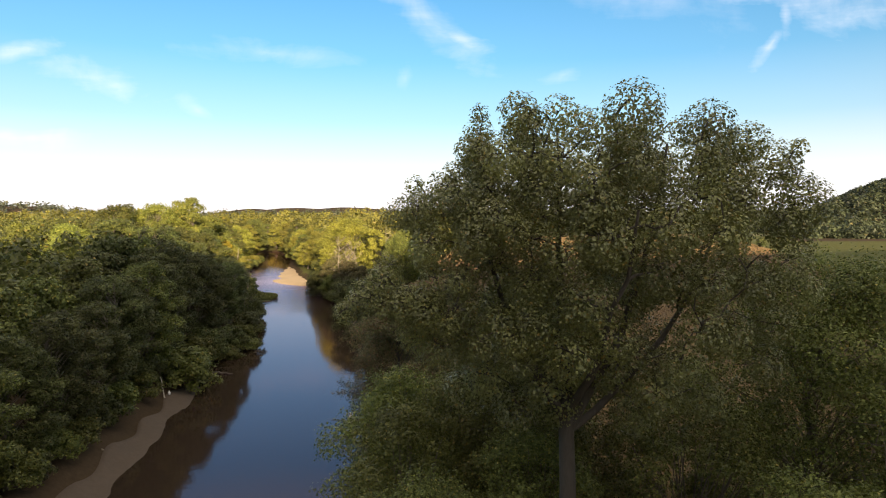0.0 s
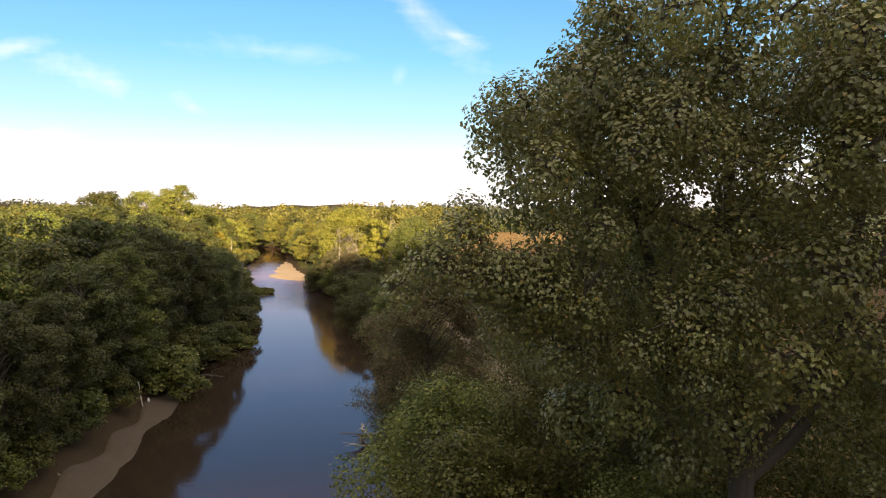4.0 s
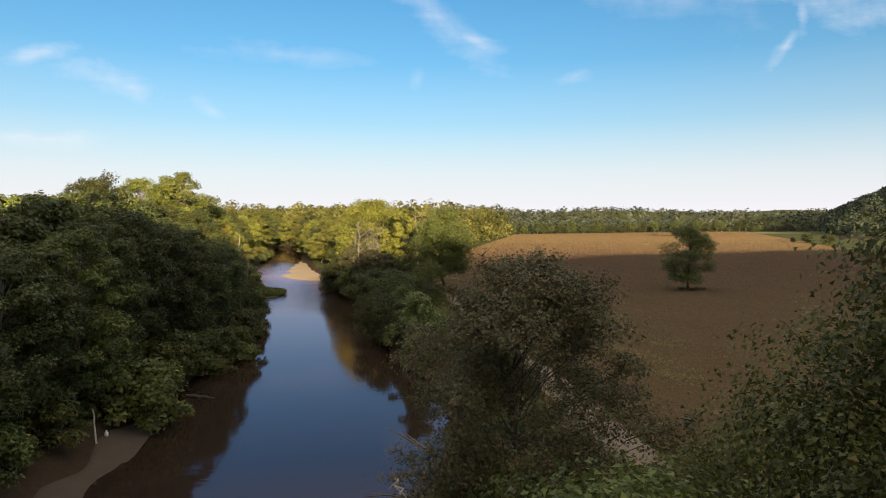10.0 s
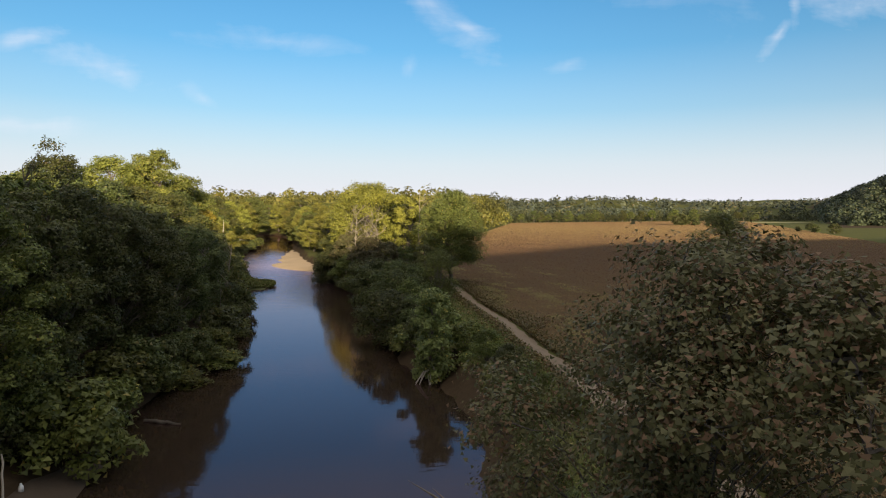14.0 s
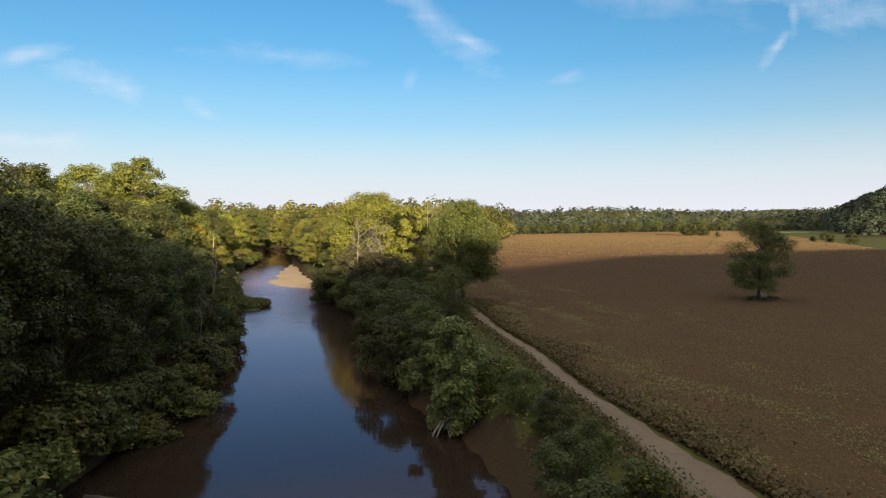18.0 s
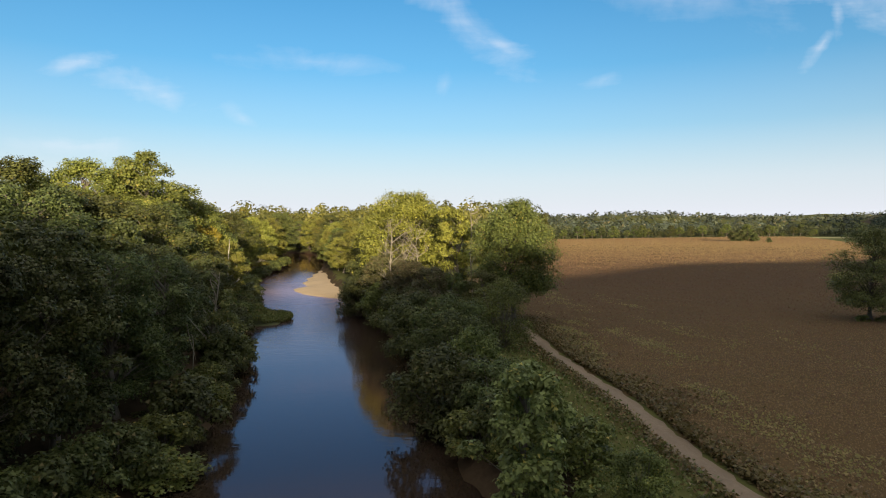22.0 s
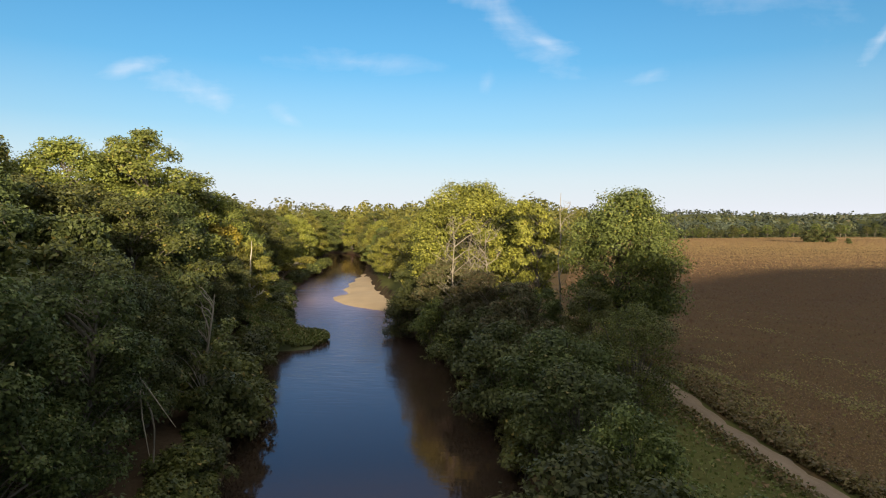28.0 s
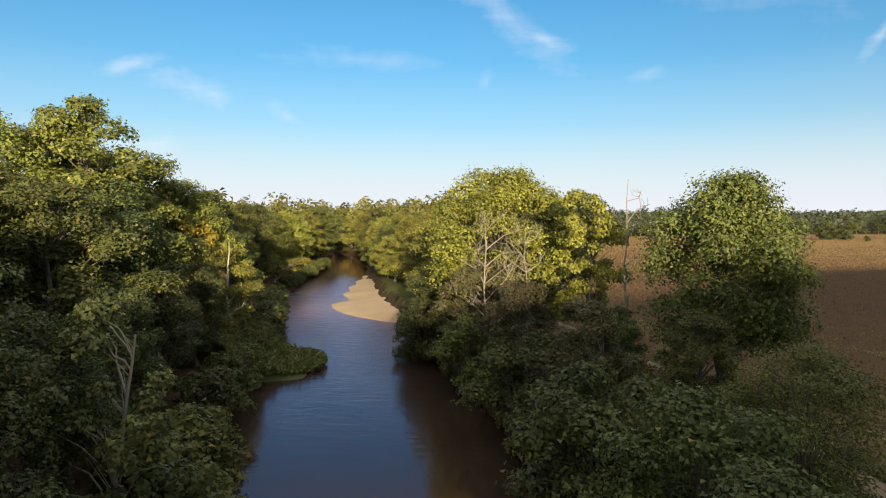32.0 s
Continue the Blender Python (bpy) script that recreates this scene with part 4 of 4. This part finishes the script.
# ---- right bank: the great tree close to the path, then the trees in order along the track ----
def great_kind(name, seed, count, size, leaf, wood):
    """A wide old tree: a trunk that forks into leaders, limbs to separate leafy clumps, upright lobes on top."""
    rng = np.random.default_rng(seed)
    root = new(name)
    reach = lambda z: np.interp(z, [8.0, 10.0, 12.5, 15.0, 17.0, 18.4, 19.6], [3.0, 5.6, 6.9, 7.3, 6.7, 5.3, 3.0])
    cut = lambda z: np.interp(z, [8, 10, 13.4, 15.0, 16.4, 17.6, 19.6], [-5.6, -6.4, -6.4, -6.5, -6.0, -4.0, -2.2])
    c, r = [], []
    tries = 0
    while len(c) < 190 and tries < 20000:
        tries += 1
        z = rng.uniform(8.6, 18.4)
        a = rng.uniform(0, 2 * math.pi)
        q = float(reach(z)) * (rng.uniform(0.72, 1.0) if rng.uniform() < 0.62 else rng.uniform(0.15, 0.72))
        p = np.array((q * math.cos(a) * 1.1 + 0.8, q * math.sin(a) * (0.86 if a < math.pi else 0.58) + 0.6, z + 0.5 * math.sin(3 * a)))
        size_r = rng.uniform(0.62, 1.02)
        if p[2] < 12.8 and p[1] > -2.0 and p[0] - size_r < -8.3 + 0.74 * (p[1] + 2.7):
            continue
        dx, dy = p[0] + 8.1, p[1] + 5.3
        if math.hypot(dx, dy) - size_r < 2.8 or (p[1] > -2.7 and p[0] - 0.95 * size_r < -8.74 + 0.6 * (p[1] + 2.7)):
            continue
        if p[2] < 11.6 and p[0] - size_r < -4.4:
            continue
        if p[2] + size_r > 12.6 + 0.145 * dy and p[0] - size_r < -8.0 + 0.318 * dy:
            continue
        if p[2] > 13.0 and p[0] - 0.9 * size_r < -5.9 + 0.17 * p[1]:
            continue
        if p[0] - size_r < cut(p[2]) or any(np.linalg.norm(p - o) < 0.8 * (size_r + w) for o, w in zip(c, r)):
            continue
        c.append(p)
        r.append(size_r)
    # one lobe reaches out low over the bank, and foliage hangs in front of it
    front = len(c)
    for i in range(16):
        a = i * 2.4
        c.append(np.array((-7.35 + 2.6 * (i / 16), -2.5 + 0.35 * math.sin(a), 12.15 + 0.1 * (i / 16) + 0.7 * ((i * 5) % 16) / 16)))
        r.append(rng.uniform(0.3, 0.44))
    while len(c) < front + 62:
        p = np.array((rng.uniform(-6.4, -1.6), rng.uniform(-3.2, -0.9), rng.uniform(9.6, 15.6)))
        w = rng.uniform(0.45, 0.7)
        dx, dy = p[0] + 8.1, p[1] + 5.3
        if dx - w > 0.34 * dy and math.hypot(dx, dy) - w > 2.5 and p[2] > 9.6 + 0.4 * (-1.6 - p[0]):
            c.append(p)
            r.append(w)
    back = len(c)
    # and one stands up at the crown's shoulder
    for k, (x, z, w) in enumerate(((-6.0, 16.1, 0.36), (-5.8, 15.5, 0.5), (-6.1, 14.8, 0.55), (-5.4, 14.9, 0.55), (-5.5, 14.1, 0.6), (-4.7, 15.9, 0.5), (-4.5, 16.6, 0.42))):
        c.append(np.array((x + 0.6, 1.0 + 0.4 * (k % 3), z + 0.2)))
        r.append(w)
    # upright lobes along the top of the crown
    for i in range(17):
        a = i * 2.4
        q = 0.8 + 6.0 * math.sqrt((i + 0.5) / 17)
        x, y = max(q * math.cos(a) * 1.12 + 1.0, -3.0), q * math.sin(a) * 0.7 + 0.8
        top = 19.5 - 0.055 * q * q + 0.5 * math.sin(i * 2.1)
        for k, (drop, w) in enumerate(((0.35, 0.34), (0.95, 0.52), (1.75, 0.72), (2.7, 0.8))):
            c.append(np.array((x + rng.normal(0, 0.14), y + rng.normal(0, 0.14), top - drop)))
            r.append(w)
    c, r = np.array(c), np.array(r)
    fork = np.array((0.05, 0.0, 8.6))
    trunk = [(0, 0, -0.3), (-0.05, 0, 2.4), (0.1, 0.02, 5.2), (0.02, 0, 7.4), fork]
    part_of(root, "trunk", mesh_from("trunk", *tube(trunk, [0.5, 0.33, 0.29, 0.27, 0.27], 10), wood, True))
    ends = ((-0.3, 0.6, 18.2), (-3.2, -1.2, 15.6), (3.6, 0.5, 17.6), (1.4, -3.4, 15.2), (-1.2, 4.0, 15.8), (6.0, 1.6, 14.8))
    leaders = []
    for i, e in enumerate(ends):
        e = np.array(e)
        g = np.linspace(0, 1, 9)[:, None]
        start = fork - np.array((0, 0, 0.5 + 0.35 * (i % 3)))
        way = start + (e - start) * g + np.sin(g * np.pi) * np.array((e[0] * 0.12, e[1] * 0.12, -0.5 if i else 0)) + rng.normal(0, 0.09, (9, 3)) * np.sin(g * np.pi)
        part_of(root, "leader", mesh_from("leader", *tube(way, np.linspace(0.2 if i < 3 else 0.15, 0.04, 9), 8), wood, True))
        leaders.append(way)
    nodes = np.concatenate([way[:-2] for way in leaders])
    twigs = []
    joints = list(nodes)
    for k in np.argsort(np.hypot(c[:, 0], c[:, 1]) + 0.35 * np.abs(c[:, 2] - 12)):
        near = np.array(joints)
        ok = np.hypot(near[:, 0], near[:, 1]) < max(np.hypot(c[k, 0], c[k, 1]), 0.8)
        s = near[ok][np.argmin(np.linalg.norm(near[ok] - c[k], axis=1) + 0.4 * np.clip(near[ok][:, 2] - c[k, 2], 0, 9))]
        span = np.linalg.norm(c[k] - s)
        mid = (s + c[k]) / 2 + np.array((0, 0, 0.14)) * span + rng.normal(0, 0.13, 3) * span
        way = [s, (s + mid) / 2 + rng.normal(0, 0.06, 3) * span, mid, (mid + c[k]) / 2 + rng.normal(0, 0.06, 3) * span, c[k]]
        joints += [mid, c[k]]
        if r[k] > 0.93:
            part_of(root, "limb", mesh_from("limb", *tube(way, [0.06, 0.05, 0.04, 0.028, 0.015], 6), wood, True))
        else:
            twigs.append(tube(way, [0.035, 0.029, 0.022, 0.015, 0.009], 4))
        for j in range(7):
            e = c[k] + ball(rng, 1)[0] * r[k] * 0.92
            twigs.append(tube([c[k], (c[k] + e) / 2 + np.array((0, 0, 0.08)), e], [0.014, 0.009, 0.004], 3))
    tagged(part_of(root, "branchwork", mesh_from("branchwork", *merge(twigs), wood)), kind="stuff")
    share = r ** 2.0
    share[front:back] *= 1.7
    pick = rng.choice(len(c), count, p=share / share.sum())
    d = ball(rng, count)
    tuft = ball(rng, len(c) * 16).reshape(len(c), 16, 3)[pick, rng.integers(0, 16, count)]
    d = d * 0.9 + tuft * 0.55
    d /= np.linalg.norm(d, axis=1)[:, None]
    q = r[pick] * (0.62 + 0.42 * rng.uniform(0, 1, count) ** 0.7)
    pos = c[pick] + d * q[:, None] - np.array((0, 0, 0.12))
    v, f = leaves(rng, pos, d, np.where((pick >= front) & (pick < back), 0.72, 1.0) * size, True, 0.75, 0.3)
    own = rng.normal(0, 0.16, len(c)).clip(-0.3, 0.4)
    part_of(root, "crown", mesh_from("crown", v, f, leaf, False, np.repeat(own[pick], len(v) // count)))
    return root


great = great_kind("great_tree", 41, 200000, 0.085, leaf_broad, bark_dark)
plant(great, 4.4, 22.0, 21.7, label="great broad-leaved tree with large heart-shaped leaves", category="tree")
edge_tree = tree_kind("bank_tree", 42, 12.6, 1.0, 5.4, 150, 120000, 0.115, leaf_mid, bark, 0.18, 0.7, puff=1.05)
plant(edge_tree, 4.6, 31.0, 14.8, label="bushy green tree on the bank beside the track", category="tree")
plant(edge_tree, 17.0, 28.0, 16.3, 130, label="bushy green tree on the bank beside the track", category="tree")
dry_tree = tree_kind("drying_tree", 43, 10.6, 0.8, 4.0, 130, 110000, 0.09, leaf_dry, bark_dark, 0.1, 1.35, 0.5, puff=0.85, spray=0.4)
plant(dry_tree, -2.5, 42.0, 12.9, 60, 1.08, label="thin-leaved tree with drying brownish foliage", category="tree")
willow = tree_kind("leaning_bush_tree", 44, 6.0, 0.3, 2.2, 50, 13000, 0.2, leaf_great, bark, 0.12, 0.6)
plant(willow, -8.3, 78.6, 7.0, label="small pale green tree with bare roots over the water", category="tree")
field_maple = tree_kind("track_tree", 45, 13.6, 3.0, 5.0, 140, 50000, 0.19, leaf_mid, bark_dark, 0.26, 0.72, 0.16, puff=0.95)
plant(field_maple, -6.9, 121.5, 15.9, label="round-crowned tree with a dark fork at the track's end", category="tree")
lone = tree_kind("lone_tree", 46, 10.8, 1.5, 3.9, 120, 34000, 0.16, leaf_great, bark_dark, 0.18, 0.85, 0.26, puff=1.02, spray=0.24)
plant(lone, 33.8, 125.8, 13.3, wide=1.06, label="lone leafy tree standing in the brown field", category="tree")
for x, y, top in ((32.6, 125.0, 2.9), (35.2, 125.4, 2.8), (33.9, 124.2, 2.7), (36.4, 126.2, 2.6)):
    plant(bush_b, x, y, top - 0.2, x * 50, 1.3, "dark weedy clump round the lone tree's foot", "shrub", "field bushes", 0.1)
dome = tree_kind("dome_tree", 47, 15.6, 2.4, 5.8, 110, 56000, 0.2, leaf_sunlit, bark, 0.32, 0.9, 0.15)
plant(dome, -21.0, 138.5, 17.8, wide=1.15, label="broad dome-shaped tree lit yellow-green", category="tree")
bright = tree_kind("bright_tree", 48, 13.0, 3.0, 3.0, 60, 18000, 0.22, leaf_sunlit, bark, 0.2)
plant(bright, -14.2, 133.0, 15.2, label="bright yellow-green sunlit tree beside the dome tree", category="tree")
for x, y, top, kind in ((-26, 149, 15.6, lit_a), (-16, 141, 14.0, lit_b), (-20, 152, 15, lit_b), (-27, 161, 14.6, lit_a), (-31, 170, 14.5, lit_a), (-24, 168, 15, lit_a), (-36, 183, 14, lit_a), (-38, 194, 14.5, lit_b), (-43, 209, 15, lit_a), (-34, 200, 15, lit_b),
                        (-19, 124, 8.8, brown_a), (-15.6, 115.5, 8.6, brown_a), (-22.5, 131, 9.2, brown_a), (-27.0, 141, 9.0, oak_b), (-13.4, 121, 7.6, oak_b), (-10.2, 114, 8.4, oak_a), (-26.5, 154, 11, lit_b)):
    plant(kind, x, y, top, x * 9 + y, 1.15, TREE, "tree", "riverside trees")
for x, y, top, kind in ((-8.6, 106.5, 8.4, bush_e), (-12.6, 104.0, 7.2, bush_c), (-12.2, 98.5, 6.6, bush_c), (-15.8, 108.5, 6.8, bush_c), (-10.8, 93, 6.2, bush_d), (-12.2, 90, 5.6, bush_c), (-9.4, 86.5, 5.6, bush_c), (-18.6, 119, 6.2, bush_c), (-22.6, 128, 6.0, bush_d), (-27.5, 138, 5.6, bush_c),
                        (-9.3, 82.8, 4.6, bush_a), (-5.6, 80, 4.2, bush_b), (-4.4, 75.5, 4.6, bush_d), (-3.2, 71.8, 4.2, bush_c), (-2.2, 68.2, 4.0, bush_d), (-3.6, 66, 4.0, bush_c), (-1.0, 64.2, 3.6, bush_b), (-3.4, 61.5, 4.0, bush_a), (-3.5, 56.5, 3.8, bush_b), (-4.0, 50, 4.4, bush_c),
                        (-3.0, 47.0, 6.2, bush_f), (-0.8, 45.6, 6.0, bush_f), (-0.8, 40.4, 5.6, bush_f), (-4.2, 43.0, 5.6, bush_f), (-2.6, 37.5, 7.6, bush_f), (-2.2, 31.0, 9.8, bush_e), (-1.4, 26.5, 9.4, bush_e), (0.5, 35.0, 8.6, bush_e), (1.0, 17.5, 7.0, bush_f), (6.0, 14.5, 6.6, bush_f), (12.0, 19.0, 9.5, bush_f), (10.5, 26.0, 10.5, bush_f), (-0.5, 21.5, 8.4, bush_f), (3.6, 25.0, 9.0, bush_f), (4.8, 39.4, 8.6, bush_e), (6.2, 37.2, 9.4, bush_e)):
    plant(kind, x, y, top, x * 31 + y, 1.1)

# low growth that hides the foot of the right bank
rng = np.random.default_rng(15)
y = 82.0
while y < 147:
    plant((bush_a, bush_b)[int(rng.integers(2))], float(along(RIGHT, y)) + 0.5 + rng.uniform(0, 0.7), y, rng.uniform(2.0, 3.6), rng.uniform(0, 360), 1.2)
    y += rng.uniform(2.6, 3.8)

# ---- field bushes ----
for x, y, top, wide in ((150, 462, 9.5, 1.0), (157, 467, 10.5, 1.0), (163, 464, 8.5, 1.1), (161.5, 438, 5.5, 0.9), (173.5, 340, 6.6, 0.9), (174.5, 326, 7.2, 1.1), (172, 352, 5.0, 0.9), (190, 372, 6.5, 1.2)):
    plant(bush_a, x, y, top, x * 3, wide, "dark rounded bush at the edge of the field", "shrub", "field bushes")


# ---- crop, grass and weeds ----
def blades(name, label, category, xs, ys, tall, size, seed, mat, z0=0.0, lift=0.0, sunward=False):
    rng = np.random.default_rng(seed)
    n = len(xs)
    pos = np.stack([xs, ys, height(xs, ys) + z0 + rng.uniform(0.0, 1.0, n) * tall], 1)
    a = rng.uniform(0, 6.28, n) if not sunward else rng.normal(-1.5, 0.6, n)
    out = np.stack([np.cos(a), np.sin(a), rng.uniform(-0.2, 0.5, n) + lift], 1)
    v, f = leaves(rng, pos, out, size, None, -0.3, 0.2 if sunward else 0.55)
    return tagged(new(name, mesh_from(name, v, f, mat)), label, category, kind="stuff")


def in_crop(x, y):
    return zones(x, y)[0] > 0.5


rng = np.random.default_rng(77)


def strewn(n, x0, x1, y0, y1, keep):
    x, y = rng.uniform(x0, x1, n), rng.uniform(y0, y1, n)
    ok = keep(x, y)
    return x[ok], y[ok]


def crop_band(n, y0, y1, x1, power):
    """More and smaller plants near the path, fewer and larger ones far away."""
    y = y0 + (y1 - y0) * rng.uniform(0, 1, n) ** power
    x = rng.uniform(-14, x1, n) + (y - y0) * 0.1
    ok = in_crop(x, y) & (rng.uniform(0, 1, n) < smooth((y1 - y) / (0.45 * (y1 - y0)))) & (rng.uniform(0, 1, n) < 0.25 + smooth((y - y0) / (0.3 * (y1 - y0)) + (y0 < 50)))
    return x[ok], y[ok]


for n, y0, y1, x1, tall, size, seed, lift in ((260000, 46, 130, 60, 0.2, 0.1, 1, 0.45), (220000, 70, 240, 100, 0.22, 0.15, 2, 0.5), (190000, 120, 360, 160, 0.26, 0.22, 3, 0.2), (170000, 200, 540, 220, 0.26, 0.32, 4, 0.15), (110000, 330, 700, 270, 0.3, 0.45, 5, 0.15)):
    x, y = crop_band(n, y0, y1, x1, 0.8)
    blades("field_crop", "ripe brown crop with a few green leaves", "crop", x, y, tall, size, seed, leaf_crop, 0.0, lift, True)
# yellow-green weeds in long ragged streaks through the crop
y = 50 + 120 * rng.uniform(0, 1, 150000) ** 0.9
x = along(TRACK, y) + 1.2 + 30 * rng.uniform(0, 1, len(y)) ** 1.9
u, w = x - along(TRACK, y), y
keep = (waves(u * 2.2, w * 0.55, 0.42, 7) + 0.6 * waves(u, w, 1.1, 3) + rng.normal(0, 0.35, len(y)) > 0.42 + 0.03 * u) & in_crop(x, y)
blades("field_weeds", "yellowish green weeds growing through the crop", "weeds", x[keep], y[keep], 0.24, 0.16, 8, leaf_weed, 0.0, 0.8, True)
x, y = strewn(110000, -30, 10, 30, 165, lambda x, y: (x < along(TRACK, y) - 0.8) & (x > along(RIGHT, y) + 1.2))
blades("bank_grass", "rough green grass on the bank beside the track", "grass", x, y, 0.35, 0.17, 4, leaf_grass)
y = 46 + 84 * rng.uniform(0, 1, 34000)
x = along(TRACK, y) - 0.15 + half_track(y) + rng.exponential(1.0, len(y)) * (0.9 + 0.7 * waves(0 * y, y, 0.5, 4))
x = np.where(rng.uniform(0, 1, len(y)) < 0.25, along(TRACK, y) - 0.4 - half_track(y) - rng.exponential(0.5, len(y)), x)
blades("verge_weeds", "yellowish weeds between the track and the crop", "weeds", x, y, 0.42, 0.2, 5, leaf_weed, 0.0, 0.9)
x, y = strewn(60000, -50, -33, 122, 146, lambda x, y: (((x + 41.4) / 5.6) ** 2 + ((y - 133.6) / 5.6) ** 2 < 1) | (((x + 40.6) / 2) ** 2 + ((y - 127.6) / 2) ** 2 < 1))
blades("islet_grass", "short green grass on the low river spit", "grass", x, y, 0.45, 0.26, 6, leaf_grass, 1.5)


# ---- driftwood, roots and small things on the banks ----
def stick(name, points, radii, wood, label, category, forks=0, seed=0, group=""):
    """A bare branch with side twigs, as trunk and fork parts."""
    rng = np.random.default_rng(seed)
    root = new(name)
    p = np.asarray(points, float)
    root.location = p[0]
    g = np.linspace(0, 1, 7)
    way = np.stack([np.interp(g, np.linspace(0, 1, len(p)), p[:, i]) for i in range(3)], 1) - p[0]
    way[1:-1] += rng.normal(0, 0.04, (5, 3)) * np.linalg.norm(p[-1] - p[0]) * 0.6
    part_of(root, "stem", mesh_from("stem", *tube(way, np.linspace(radii[0], radii[1], 7), 8), wood, True))
    for i in range(forks):
        s = way[2 + i % 4]
        d = (way[-1] - way[0]) / np.linalg.norm(way[-1] - way[0]) + ball(rng, 1)[0] * 0.9
        e = s + d * np.linalg.norm(way[-1]) * rng.uniform(0.2, 0.45)
        part_of(root, "fork", mesh_from("fork", *tube([s, (s + e) / 2 + rng.normal(0, 0.05, 3), e], [radii[1] * 1.3, radii[1], 0.008], 5), wood, True))
    return tagged(root, label, category, group)


def roots(x, y, z, reach, count, seed, label):
    """A splay of bare roots hanging from an undercut bank to the water."""
    rng = np.random.default_rng(seed)
    root = new("root_mass")
    root.location = (x, y, z)
    for i in range(count):
        a = rng.uniform(-0.4, 3.5) + math.pi
        e = np.array((math.cos(a) * reach * rng.uniform(0.4, 1.0), math.sin(a) * reach * rng.uniform(0.4, 1.0), -z - 0.15))
        mid = e * 0.5 + np.array((0, 0, 0.35)) + rng.normal(0, 0.12, 3)
        part_of(root, "root", mesh_from("root", *tube([(0, 0, 0.3), mid, e], [0.07, 0.05, 0.02], 6), bark_pale, True))
    return tagged(root, label, "roots")


roots(-8.6, 77.4, 1.1, 1.5, 9, 1, "bleached bare roots spreading into the water")
roots(-14.8, 110.6, 0.9, 1.4, 8, 2, "bleached bare roots spreading into the water")
roots(-12.6, 95.2, 0.8, 1.1, 6, 3, "bleached bare roots spreading into the water")

# heap of drift branches against the right bank
rng = np.random.default_rng(9)
for i in range(16):
    a = rng.uniform(0, 6.28)
    x, y = -6.6 + rng.normal(0, 0.9), 50.4 + rng.normal(0, 1.0)
    long = rng.uniform(1.2, 3.0)
    stick("drift_branch", [(x, y, rng.uniform(0.02, 0.5)), (x + math.cos(a) * long, y + math.sin(a) * long, rng.uniform(0.05, 1.1))], (rng.uniform(0.05, 0.12), 0.02), bark if i % 3 else bark_pale, "grey-brown drift branch in a heap by the bank", "branch", 2, i, "drift heap")
stick("dead_limb", [(-3.6, 52.0, 1.6), (-5.4, 53.5, 0.9), (-7.2, 55.4, 1.5)], (0.16, 0.05), bark, "dead forked limb leaning out from the bank", "branch", 5, 40)
stick("floating_log", [(-25.6, 68.6, 0.03), (-24.4, 68.3, 0.08), (-23.2, 68.0, 0.05)], (0.13, 0.07), bark_dark, "dark waterlogged log floating on the river", "log", 1, 41)
stick("leaning_pole", [(-25.3, 56.2, 0.25), (-25.9, 57.0, 1.2), (-26.5, 57.8, 2.3)], (0.07, 0.04), bark_pale, "pale bare pole leaning on the beach", "branch", 0, 42)
for i, (x, y, tx, ty2, z) in enumerate(((-24.6, 40.5, -26.4, 43.5, 1.9), (-23.8, 43.0, -27.0, 45.6, 1.4), (-25.4, 45.5, -26.0, 47.0, 3.0), (-26.6, 42.5, -28.0, 46.0, 3.6))):
    stick("fallen_branch", [(x, y, float(height(x, y)) + 0.05), ((x + tx) / 2, (y + ty2) / 2, z * 0.55 + 0.4), (tx, ty2, z)], (0.08, 0.02), bark_dead, "bleached fallen branch on the wooded bank", "branch", 3, 50 + i, "fallen branches")
stick("hanging_vine", [(-30.6, 92.0, 9.4), (-30.0, 92.2, 6.5), (-29.8, 92.8, 3.0)], (0.05, 0.03), bark_dead, "pale dead vine hanging from the canopy", "vine", 2, 61)

# white bottle left on the beach
white, wtree = material("white_plastic")
wbody = node(wtree, "ShaderNodeBsdfPrincipled", Roughness=0.35)
wbody.inputs["Base Color"].default_value = (0.8, 0.8, 0.78, 1)
finish(wtree, wbody, noise_node(wtree, None, 30), 0.1, 0.01)
bottle = new("bottle")
bottle.location = (-25.7, 57.8, float(height(-25.7, 57.8)) + 0.14)
part_of(bottle, "body", mesh_from("body", *tube([(0, 0, -0.02), (0, 0, 0.0), (0, 0, 0.22), (0, 0, 0.3)], [0.02, 0.11, 0.11, 0.05], 14), white, True))
part_of(bottle, "cap", mesh_from("cap", *tube([(0, 0, 0.3), (0, 0, 0.36), (0, 0, 0.365)], [0.05, 0.05, 0.002], 12), white, True))
tagged(bottle, "white plastic bottle lying on the beach", "bottle")
